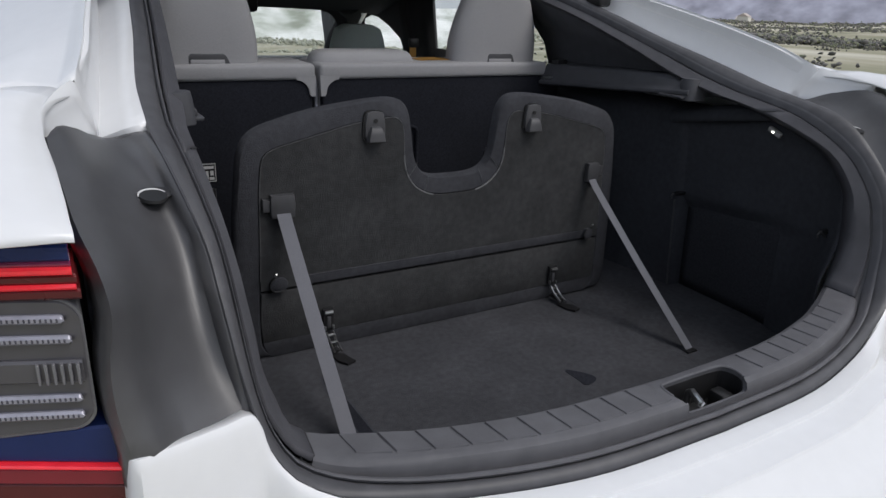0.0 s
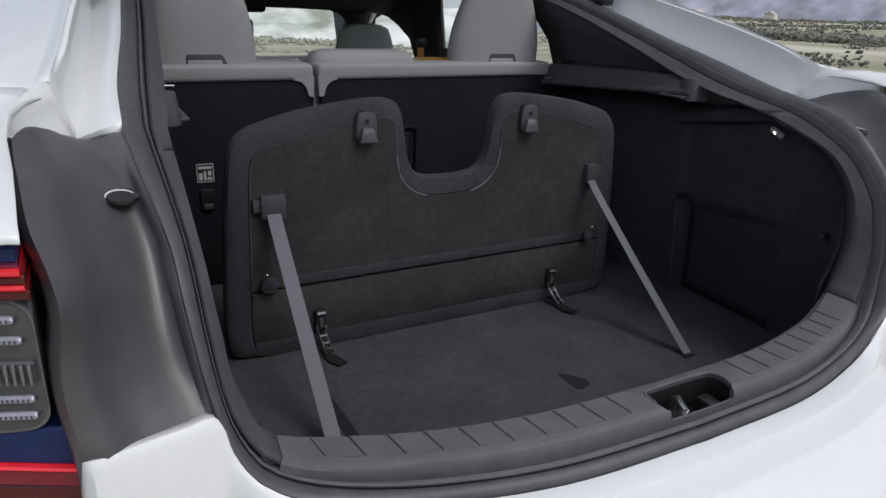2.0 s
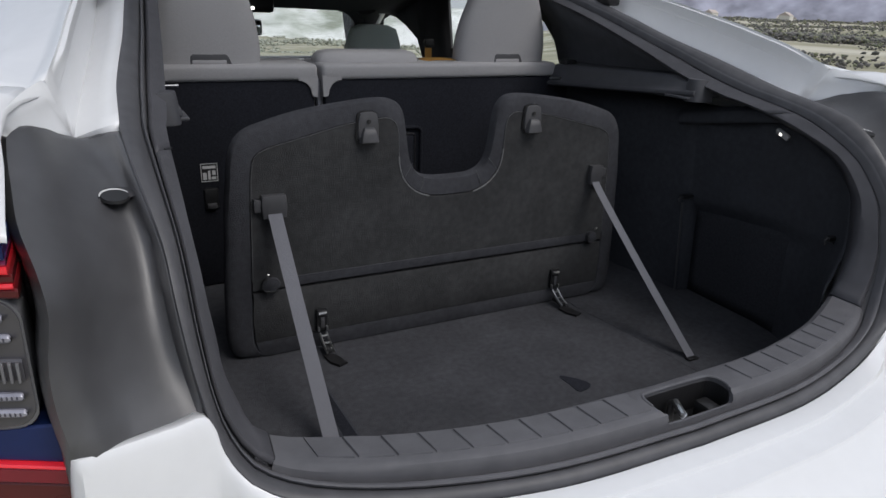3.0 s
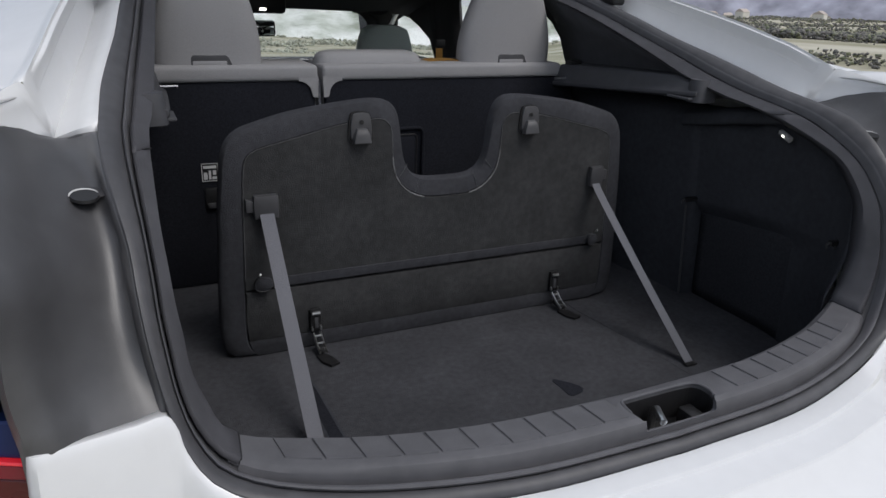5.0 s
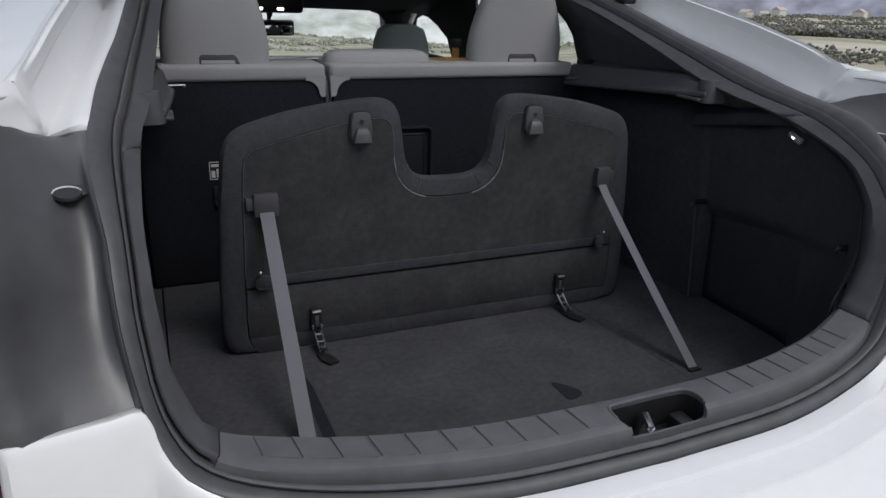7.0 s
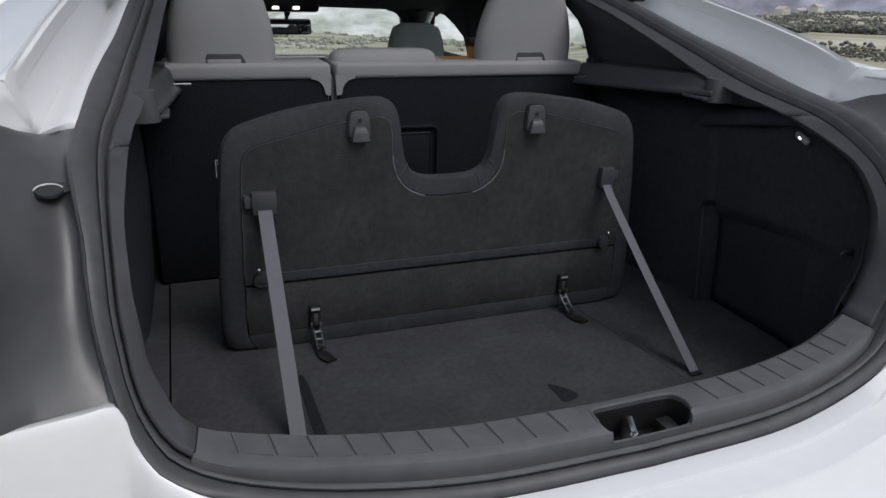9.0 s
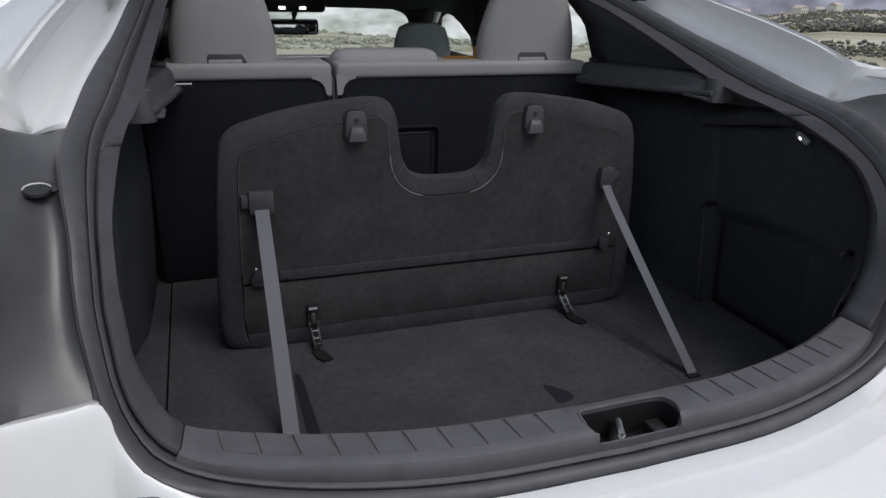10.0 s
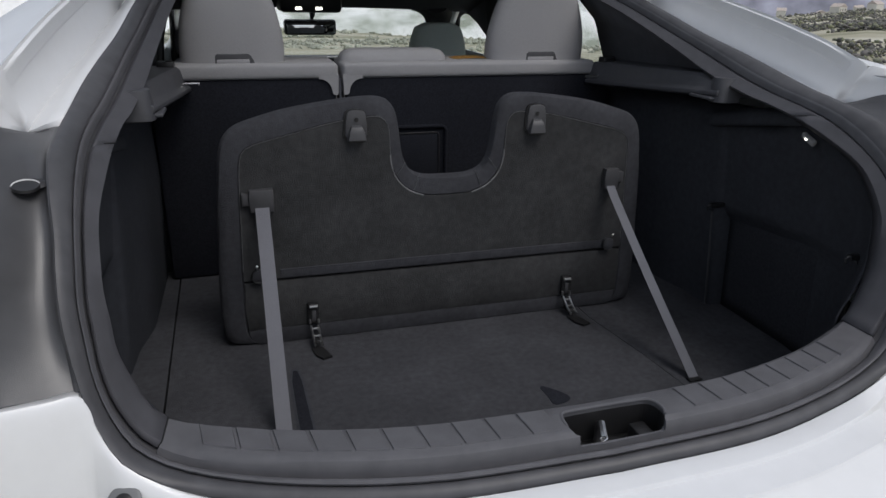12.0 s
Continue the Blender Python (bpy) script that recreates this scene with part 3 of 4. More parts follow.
# ---- tail lamp clusters ----
for s in (1, -1):
    lamp = part("tail_lamp", box(*sorted((CX + s * .690, CX + s * .90)), .545, .62, .80, 1.080, bev=.004), BLACK, car, "dark tail lamp cluster with red light strips")

    def bar(name, z0, z1, u0, u1, y0, m, label="", tilt=0.0, parent=lamp, tilt1=None, r=0.0):
        rows = []
        us = [u0 + r * (1 - math.cos(math.pi / 2 * i / 5)) for i in range(5)] if r else []
        for u in us + list(np.linspace(u0 + r, u1, 7)):
            a, b = z0 + tilt * (u - u0), z1 + (tilt if tilt1 is None else tilt1) * (u - u0)
            if u < u0 + r:
                cut = r - math.sqrt(max(0, r * r - (u0 + r - u) ** 2))
                a, b = a + cut, b - cut
            y = y0 + .35 * (u - .69)
            rows.append([side((u, y + .06, a), s), side((u, y + .002, a), s), side((u, y, a + .002), s), side((u, y, b - .002), s), side((u, y + .002, b), s), side((u, y + .06, b), s)])
        return part(name, solid_loft(rows), m, parent, label)
    T = 0.0
    bar("gloss_strip", 1.067, 1.080, .6985, .90, .456, BLUEBLACK, "blue black gloss strip", T)
    bar("lens_band", 1.062, 1.067, .698, .90, .457, MAGENTA, "magenta tinted lens band", T)
    bar("light_strip", 1.0555, 1.062, .698, .90, .4565, REDLIT, "lit red light strip", T)

    bar("lens_band", 1.047, 1.055, .6955, .90, .460, DARKRED, "dark red lens band", T)
    bar("light_strip", 1.0425, 1.047, .6965, .90, .459, REDLIT, "thin lit red strip", T)
    bar("lens_band", 1.034, 1.0425, .694, .90, .461, DARKRED, "", T)
    bar("cover_rim", .9155, 1.0345, .6955, .90, .4655, LAMPRIM, "pale rim of the lamp cover", -.07, tilt1=.03, r=.018)
    bar("cluster_cover", .9185, 1.0325, .6975, .90, .464, LAMPGREY, "grey lamp cluster cover", -.07, tilt1=.03, r=.018)
    bar("gloss_strip", .8765, .917, .676, .90, .4670, BLUEBLACK, "blue black gloss strip", .12, tilt1=-.05)
    bar("light_strip", .8735, .8765, .676, .90, .460, REDLIT, "lit red light strip", .12)
    bar("lens_band", .857, .8730, .676, .90, .462, REDLENS, "red lens band", .12)
    bar("lens_band", .80, .8565, .676, .90, .464, DARKRED, "", .1, tilt1=.12)
    for z, u0, dim in ((1.0175, .708, 0), (1.000, .705, 0), (.9475, .704, 0), (.932, .704, 0)):
        led = bar("led_bar", z - .0036, z + .0036, u0, .88, .4595, LEDBAR, "clear light bar with reflector cells", .02, r=.0034)
        for i in range(19):
            bm = box(-.0009, .0009, -.0003, .003, -.0017, .0017, bev=.0004, seg=1)
            bm.transform(Matrix.Translation(side((u0 + .005 + i * .0036, .4595 + .35 * (u0 + .005 + i * .0036 - .69), z + .02 * (.005 + i * .0036)), s)))
            part("reflector_cell", bm, LEDCELL, led)
    rev = bar("reversing_light", .962, .982, .7005, .88, .460, LAMPGREY, "ribbed reversing light", .02)
    for i in range(6):
        bm = box(-.0012, .0012, -.002, .002, -.009, .009, bev=.0005, seg=1)
        bm.transform(Matrix.Translation(side((.704 + i * .0055, .460 + .35 * (.008 + i * .006), .972), s)))
        part("lens_rib", bm, LAMPRIM, rev)

# ---- load space lining ----
part("load_floor", slab([(-.522, .46), (.395, .46), (.372, .74), (.362, .84), (.345, .95), (.335, 1.02), (.335, 1.50), (-.535, 1.50)], .555, .600), CARPET, car, "charcoal carpeted load floor")
part("floor_edge", slab([(.399, .46), (.70, .46), (.70, 1.50), (.339, 1.50), (.339, 1.02), (.349, .95), (.366, .84), (.376, .74)], .553, .598), CARPET, car, "dark carpeted floor edge beside the wheel arch")
part("floor_edge", slab([(-.70, .46), (-.526, .46), (-.539, 1.50), (-.70, 1.50)], .553, .598), CARPET, car)
# thin dark slabs laid on the floor, the long one in two tones
slot = part("floor_mark", slab(rounded([(-.318, .62), (-.286, .62), (-.290, .80), (-.294, .955), (-.320, .955), (-.320, .80)], 1), .598, .6006), SIDECARPET, car, "long flat dark mark on the floor")
part("mark_core", slab(rounded([(-.312, .62), (-.290, .62), (-.295, .80), (-.299, .946), (-.315, .946), (-.315, .80)], 1), .598, .6012), BACKFELT, slot)
part("floor_patch", slab(rounded([(.112, .785), (.136, .766), (.156, .735), (.142, .722), (.114, .718), (.116, .745)], 1), .598, .6010), BACKFELT, car, "small flat dark patch on the floor")

for s in (1, -1):
    # padded side lining: cove behind the trim, recessed pocket, wheel arch ahead
    zs = [.585 + .012 * i for i in range(40)]
    zb, ub, yb = ([p[k] for p in Bs[last:joint + 1]] for k in (2, 0, 1))
    rows = []
    for f in (0.0, .12, .3, .6):
        row = []
        for z in zs:
            u0, y0 = np.interp(z, zb, ub) + .012, np.interp(z, zb, yb) + .022
            u1, y1 = np.interp(z, [.585, .83, 1.06], [.634, .612, .585]), max(.70, np.interp(z, zb, yb) + .05)
            row.append(side((u0 + (u1 - u0) * (1 - (1 - f) ** 2), y0 + (y1 - y0) * f, z), s))
        rows.append(row)
    for y in [.76 + .02 * i for i in range(11)] + [.972, .982, .990, .996, 1.001, 1.005, 1.010, 1.02, 1.04, 1.07, 1.10, 1.14, 1.20, 1.28, 1.38, 1.50]:
        arch = np.interp(y, [1.002, 1.012, 1.10, 1.2, 1.5], [0, .012, .016, .036, .040])
        brink = np.interp(y, [.62, 1.0], [.868, .836])
        row = []
        for z in zs:
            u = np.interp(z, [.585, .83, 1.06], [.630, .614, .588]) - arch * np.interp(z, [.6, .85, 1.0], [1, 1, .4])
            dip = .024 * min(1, max(0, (brink - z) / .034)) * np.interp(y, [.70, .80], [.3, 1]) * (1 if y < 1.003 else 0)
            over = .05 * min(1, max(0, (z - 1.012) / .04)) ** 2 * min(1, max(0, (y - .84) / .06))
            row.append(side((u + dip + over, max(y, np.interp(z, zb, yb) + .05), z), s))
        rows.append(row)
    part("side_lining", loft(rows), SIDECARPET, car, "dark felt lining of the load space side with a recessed pocket", solid=.003)
    # back panel of the pocket, in felt darker than the side lining
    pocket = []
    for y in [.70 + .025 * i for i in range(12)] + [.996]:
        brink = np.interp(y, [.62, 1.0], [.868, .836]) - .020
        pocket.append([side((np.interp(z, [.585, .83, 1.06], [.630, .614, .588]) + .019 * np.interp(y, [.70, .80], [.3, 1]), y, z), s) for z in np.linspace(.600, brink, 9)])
    part("pocket_back", loft(pocket), POCKET, car, "darker felt back of the side pocket", solid=.002)
    # shelf rail with a ledge, its rear bracket, and the lip over the side lining
    rows = []
    for f in (0, .04, .15, .3, .5, .7, .85, 1):
        y, du, dz = .952 + .49 * f, -.027 * f ** .8, -.036 * f
        cap = np.interp(y, [p[1] for p in B[10:]], [p[2] for p in B[10:]]) - .006
        rows.append([side((u + du * g, y, min(z + dz * h, cap)), s) for u, z, g, h in ((.62, 1.078, 0, 1), (.54, 1.080, 1, 1), (.515, 1.082, 1, 1), (.509, 1.086, 1, 1), (.510, 1.093, 1, 1), (.517, 1.098, 1, 1), (.522, 1.102, 1, .9), (.528, 1.116, 1, .6), (.536, 1.124, 1, .6), (.62, 1.128, 0, .6))])
    part("shelf_rail", solid_loft(rows), RAIL, car, "grey plastic parcel shelf rail", bevel=.0015)
    rows = []
    for z, g in ((1.071, .002), (1.0725, .0), (1.090, .001), (1.108, .003), (1.118, .005)):
        ring_pts = [(.556, .985), (.524, .985), (.514, .981), (.5105, .973), (.5105, .960), (.513, .950), (.520, .944), (.530, .942), (.556, .942)]
        rows.append([side((min(u + g * .9, .556), y + (g if y < .97 else 0), z), s) for u, y in ring_pts])
    part("shelf_bracket", solid_loft(rows), RAIL, car, "grey bracket end of the shelf rail")
    part("bracket_step", box(*sorted((CX + s * .499, CX + s * .53)), .958, 1.025, 1.0755, 1.0815, bev=.0025), RAIL, car)
    part("bracket_pin", tube([side((.51, 1.40, 1.070), s), side((.462, 1.40, 1.070), s)], .003), STEEL, car, "steel shelf pin")
    rows = [[side((u, y, 1.074 - .18 * (y - .737) + dz), s) for u, dz in ((.64, .024), (.590, .022), (.574, .014), (.570, .004), (.570, -.006), (.574, -.011), (.64, -.011))] for y in (.78, .84, .92, 1.0, 1.04)]
    part("seat_latch", box(*sorted((CX + s * .510, CX + s * .545)), 1.40, 1.43, 1.098, 1.116, bev=.004), BLACK, car, "black seat back latch")
    part("lining_lip", solid_loft(rows), SIDECARPET, car, "dark lip over the side lining", bevel=.002)
    # inner quarter: closes the pillar between rail, roof and door glass
    rows = []
    yb, zb2, ub2 = ([p[k] for p in Bs[joint:]] for k in (1, 2, 0))
    for y in (.82, .88, .94, 1.02, 1.10, 1.18, 1.26, 1.36, 1.46, 1.54):
        zt, ut = np.interp(y, yb, zb2), np.interp(y, yb, ub2)
        zt, ut = zt - .002, ut + .012
        z0 = min(1.08, zt - .012)
        rows.append([side((u, y, z), s) for u, z in ((.597, z0), (.592 - .1 * (.592 - ut), z0 + .2 * (zt - z0)), (.590 - .35 * (.590 - ut), z0 + .6 * (zt - z0)), (ut, zt))])
    part("inner_quarter", loft(rows), QUARTER, car, "dark pillar lining above the shelf rail", solid=.003)

# rear pocket hooks, elastic cord, lamp
for y, u, z, drop in ((1.000, .585, .843, .012), (.625, .570, .868, .0)):
    hk = part("bag_hook", box(CX + u - .010, CX + u + .045, y - .006, y + .006, z - .005, z + .004, bev=.002), BLACK, car, "small black bag hook")
    part("hook_tongue", tube([(CX + u - .008, y, z + .002), (CX + u - .016, y, z - .003), (CX + u - .012, y, z - .010)], .002), CLIP, hk)
part("pocket_edge", tube([(.606, 1.002, .828), (.620, 1.003, .70), (.630, 1.003, .602)], .0022), CLIP, car, "dark edge of the side pocket")
part("pocket_edge", tube(spline([(.592, .622, .862), (.606, .622, .848), (.612, .622, .83), (.622, .622, .78)], 10), .0018), CLIP, car)
lamp_h = part("load_lamp", box(-.016, .016, -.003, .006, -.0055, .0055, bev=.0025), LAMPBODY, car, "lit load space lamp with a clear lens")
lens = part("lamp_lens", box(-.001, .005, -.0040, -.001, -.002, .002, bev=.0008), LAMPLIT, lamp_h)
ax = Vector((0, .92, .38)).normalized()
nz = Vector((.96, -.1, .24)).normalized()
az = ax.cross(nz).normalized()
lamp_h.matrix_world = Matrix.Translation((.594, .772, 1.034)) @ Matrix((ax, nz, az)).transposed().to_4x4()

# ---- folding load floor panel ----
Y0 = 1.062
panel = thing("load_floor_panel", "grey felt folding load floor panel held upright by two straps", "floor panel", at=(CX, 1.07, .60))
OUT = [(0, .924), (.045, .926), (.072, .937), (.086, .958), (.0925, .985), (.098, 1.03), (.106, 1.060), (.122, 1.077), (.150, 1.082), (.205, 1.078), (.30, 1.064), (.365, 1.047), (.400, 1.034), (.420, 1.014), (.430, .985), (.434, .95), (.440, .90)]
INN = [(0, .887), (.045, .889), (.078, .901), (.101, .922), (.1135, .950), (.117, .985), (.1185, 1.018), (.124, 1.036), (.137, 1.046), (.160, 1.046), (.22, 1.038), (.32, 1.014), (.370, 1.001), (.388, .988), (.394, .965), (.398, .91)]
GZ = .738


def outline_at(half, ends, n=44):
    p = [(u, 0, z) for u, z in half] + ends
    return spline(p, n)


o = outline_at(OUT, [(.446, 0, .80), (.450, 0, GZ + .002), (.452, 0, .67), (.451, 0, .632), (.446, 0, .612), (.436, 0, .604), (.420, 0, .602)], 64)
q_full = outline_at(INN, [(.402, 0, .80), (.405, 0, GZ + .002), (.407, 0, .67), (.406, 0, .632), (.402, 0, .620), (.396, 0, .612), (.388, 0, .607)], 64)
q = outline_at(INN, [(.402, 0, .80), (.405, 0, GZ + .002)])


def ring(pts, y):
    return [side((p[0], y, p[2]), -1) for p in pts[::-1]] + [side((p[0], y, p[2]), 1) for p in pts[1:]]


rows = [ring(o, Y0 + .030), ring(o, Y0 + .016), ring(mixp(o, q_full, .12), Y0 + .008), ring(mixp(o, q_full, .5), Y0 + .0035), ring(mixp(o, q_full, .93), Y0 + .002), ring(q_full, Y0 + .005)]
part("panel_rim", loft(rows), FELTRIM, panel, "padded felt edge")
base_q = [np.array((p[0], 0, GZ + .003)) for p in q]
rows = [ring(q, Y0 + .006), ring(mixp(q, o, -.02), Y0 + .0005)] + [ring(mixp(q, base_q, f), Y0 + .0005) for f in (.2, .4, .6, .8, 1.0)]
part("upper_face", loft(rows), FELT, panel, "grey felt upper face with a hand notch")
for k0, k1 in ((7, 43),):
    for sd in (-1, 1):
        part("edge_piping", tube([side((p[0], Y0 + .0005, p[2] + .001), sd) for p in q[k0:k1]], .0008, seg=6), PIPING, panel, "pale seam line")
for sd in (-1, 1):
    part("edge_piping", tube([side((p[0], Y0 + .0008, p[2] - .0005), sd) for p in q[3:12]], .0015, seg=6), SEAMLIGHT, panel)
base_o = [np.array((p[0], 0, min(p[2], GZ + .003))) for p in o]
part("panel_back", loft([ring(mixp(o, base_o, f), Y0 + .030) for f in (0, .5, 1.0)]), FELTRIM, panel)
# pleats in the padded edge at the notch corners
for sd in (-1, 1):
    for (u0, z0), (u1, z1) in (((.058, .933), (.070, .898)), ((.085, .957), (.104, .932))):
        part("edge_pleat", tube([side((u0, Y0 + .0065, z0), sd), side((u0 * .5 + u1 * .5, Y0 + .0028, z0 * .5 + z1 * .5), sd), side((u1, Y0 + .002, z1), sd)], .0006, seg=6), CLIP, panel)
lowo = [(CX - .4045, GZ - .003), (CX + .4045, GZ - .003), (CX + .4065, .68), (CX + .4055, .6335), (CX - .4055, .6335), (CX - .4065, .68)]
part("lower_leaf", prism(lowo, Y0 + .0015, Y0 + .028, bev=.002), FELT, panel, "lower felt leaf below the fold line")
part("fold_strip", prism([(CX - .335, GZ + .0035), (CX + .385, GZ + .0035), (CX + .385, GZ + .022), (CX - .335, GZ + .022)], Y0 - .0015, Y0 + .002, bev=.001), FELTRIM, panel, "flat hinge strip above the fold line")
part("fold_gap", box(CX - .402, CX + .402, Y0 + .012, Y0 + .026, GZ - .006, GZ + .006), BLACK, panel)
part("foot_strip", prism([(CX - .404, .6330), (CX + .404, .6330), (CX + .400, .618), (CX + .39, .6015), (CX - .39, .6015), (CX - .400, .618)], Y0 + .0018, Y0 + .028, bev=.0008), FELTRIM, panel, "felt foot strip")
# top clips
for x in (CX - .181, CX + .179):
    plate = part("clip_plate", prism(rounded([(x - .021, 1.004), (x + .021, 1.004), (x + .019, 1.050), (x + .014, 1.061), (x - .014, 1.061), (x - .019, 1.050)], 1), Y0 - .007, Y0 + .002, bev=.002), CLIP, panel, "dark plastic clip")
    rows = []
    for z, w, d in ((1.0055, .0175, .010), (1.0075, .018, .014), (1.020, .0155, .013), (1.030, .0115, .010), (1.0335, .0095, .004)):
        rows.append([(x + w * c, Y0 - .006 - d * dd, z) for c, dd in ((-1, 0), (-.9, .9), (-.6, 1), (.6, 1), (.9, .9), (1, 0))])
    part("clip_tongue", solid_loft(rows), CLIP, plate)
    # black plate a little larger than the clip, as its contact shadow
    part("clip_shade", prism(rounded([(x - .0245, 1.0005), (x + .0225, 1.0005), (x + .020, 1.051), (x + .014, 1.0625), (x - .016, 1.0625), (x - .022, 1.051)], 1), Y0 - .003, Y0 + .002), BLACK, plate)
    bm = bmesh.new()
    bmesh.ops.create_cone(bm, segments=12, radius1=.004, radius2=.004, depth=.002, cap_ends=True, matrix=Matrix.Translation((x, Y0 - .008, 1.044)) @ Matrix.Rotation(radians(90), 4, "X"))
    part("clip_hole", bm, BLACK, plate)
# strap brackets and straps
for s, top, foot in ((-1, (-.340, 1.046, .884), (-.340, .735, .600)), (1, (.377, 1.046, .881), (.405, .732, .600))):
    x, hw = (-.340, .021) if s < 0 else (.379, .0155)
    br = part("strap_bracket", prism([(x - hw, .881), (x + hw, .881), (x + hw + .002, .905), (x + hw, .923), (x - hw, .923), (x - hw - .002, .905)], Y0 - .014, Y0 + .002, bev=.003), CLIP, panel, "dark strap bracket")
    xo = x + s * (hw + .001)
    part("bracket_tab", prism([(min(xo, xo + s * .013), .893), (max(xo, xo + s * .013), .893), (max(xo, xo + s * .013), .914), (min(xo, xo + s * .013), .917)], Y0 - .009, Y0 + .002, bev=.002), CLIP, br)
    pts = spline([(top[0], top[1] + .002, top[2] + .006), (top[0], top[1] - .010, top[2] - .008), tuple(np.array(top) * .5 + np.array(foot) * .5 + np.array((0, 0, -.002))), (foot[0], foot[1] + .006, foot[2] + .007), (foot[0], foot[1] - .004, foot[2])], 16)
    sw = .0125 if s < 0 else .0100
    rows = [[p + np.array(v) for v in ((-sw, 0, 0), (sw, 0, 0), (sw, .0012, .0015), (-sw, .0012, .0015))] for p in pts]
    part("strap", solid_loft(rows), WEB, panel, "grey webbing strap")
    part("strap_anchor", box(foot[0] - .013, foot[0] + .013, foot[1] - .010, foot[1] + .004, .5995, .603, bev=.001), BLACK, panel)
    # side catch at the fold line
    xc, dx = (-.352, .017) if s < 0 else (.390, .013)
    oval = [(xc + dx * math.copysign(abs(math.cos(t)) ** .7, math.cos(t)), .752 + .013 * math.sin(t)) for t in [math.tau * k / 24 for k in range(24)]]
    ct = part("fold_catch", prism(oval, Y0 - .010, Y0 + .002, bev=.003), FELTRIM, panel, "dark rounded fold catch")
    part("catch_gap", tube([(x, Y0 - .009, z) for x, z in oval[7:22]], .0016, seg=6), BLACK, ct)
    part("catch_pin", tube([(xc + (-.006 if s < 0 else .006), Y0 - .014, .776), (xc + (-.006 if s < 0 else .006), Y0 - .007, .770)], .0019), STEEL, ct)
# floor hinges
for x in (-.257, .297):
    h = part("hinge_leaf", box(x - .011, x + .011, Y0 - .007, Y0 + .002, .638, .684, bev=.002), BLACK, panel, "black and bright steel floor hinge")
    part("hinge_bolt", tube([(x - .008, Y0 - .009, .6775), (x + .008, Y0 - .009, .6775)], .0035, seg=8), HINGESTEEL, h)
    part("hinge_slot", box(x - .004, x + .004, Y0 - .0095, Y0 - .006, .645, .668, bev=.001), CLIP, h)
    for dx in (-.0085, .0085):
        part("hinge_ear", box(x + dx - .002, x + dx + .002, Y0 - .012, Y0 - .003, .640, .649, bev=.001), HINGESTEEL, h)
        part("hinge_cheek", tube(spline([(x + dx * .8, Y0 - .010, .636), (x + dx * .8 + .001, 1.042, .627), (x + dx * .8 + .002, 1.030, .618), (x + dx * .8 + .003, 1.014, .611)], 9), .0022, seg=8, ry=.0034), HINGESTEEL, panel, "steel hinge cheek")
    for y, z in ((1.046, .632), (1.034, .622), (1.022, .615)):
        part("hinge_pin", tube([(x - .006, y, z), (x + .009, y, z)], .0022, seg=8), HINGESTEEL, panel)
    part("hinge_web", box(x - .005, x + .007, 1.014, 1.054, .608, .617, bev=.003), BLACK, panel)
    part("hinge_foot", slab([(x - .010, 1.018), (x + .012, 1.014), (x + .024, .978), (x + .006, .972), (x - .006, .990)], .6005, .6055), BLACK, panel)
under(panel)


# ---- rear seats ----
def cushion(x0, x1, y0, y1, z0, z1, r, top_in=0.0, bulge=0.006, seg=5):
    """A padded block with round edges, narrower at the top by top_in a side."""
    bm = box(x0, x1, y0, y1, z0, z1, bev=r, seg=seg)
    for v in bm.verts:
        f = max(0.0, (v.co.z - z0) / (z1 - z0))
        cxm = (x0 + x1) / 2
        w = (v.co.x - cxm) / ((x1 - x0) / 2)
        v.co.x = cxm + (v.co.x - cxm) * (1 - 2 * top_in * f ** 1.5 / (x1 - x0))
        v.co.y += (bulge if v.co.y > (y0 + y1) / 2 else -bulge) * (1 - w * w) * (1 - (2 * f - 1) ** 2)
    return bm


def headrest(seat, x, w, label):
    """A padded block with rounded shoulders and a slot at its foot."""
    rows = []
    z0, z1 = 1.104, 1.345
    for i in range(15):
        f = i / 14
        z = z0 + (z1 - z0) * f
        hw = w / 2 * (1.0 - .02 * (1 - f) - .60 * max(0, f - .12) ** 1.7 / .88 ** 1.7) * (1 if f < .93 else (1 - (f - .93) * 5.0))
        th = .048 * (1 - .35 * f) * (1 if f < .93 else .6)
        yc = 1.505 - .02 * f
        rows.append([(x + hw * np.sign(math.cos(t)) * abs(math.cos(t)) ** .55, yc + th * np.sign(math.sin(t)) * abs(math.sin(t)) ** .7, z) for t in [math.tau * k / 28 for k in range(28)]])
    hr = part("headrest", solid_loft(rows), FABRIC, seat, label)
    part("headrest_slot", prism([(x - .040, 1.104), (x + .048, 1.104), (x + .040, 1.122), (x + .034, 1.127), (x - .034, 1.127), (x - .039, 1.122)], 1.4560, 1.470, bev=.003), CLIP, hr, "dark slot")
    part("slot_bar", box(x - .036, x + .036, 1.4545, 1.466, 1.102, 1.1150, bev=.003), FABRIC, hr)
    return hr


seat_l = thing("bench_seat", "narrow light grey rear seat back with black felt rear face", "car seat", "rear seats", at=(-.32, 1.50, .60))
seat_r = thing("bench_seat", "wide light grey rear seat back with black felt rear face", "car seat", "rear seats", at=(.2, 1.50, .60))
for seat, x0, x1 in ((seat_l, -.502, -.136), (seat_r, -.126, .527)):
    part("backrest_shell", box(x0 - (.05 if seat is seat_l else -.006), x1 + (.05 if seat is seat_r else -.006), 1.442, 1.50, .60, 1.072, bev=.010), BACKFELT, seat, "black felt rear face")
    part("backrest", cushion(x0, x1, 1.452, 1.60, .62, 1.088, .02), FABRIC, seat, "light grey seat fabric")
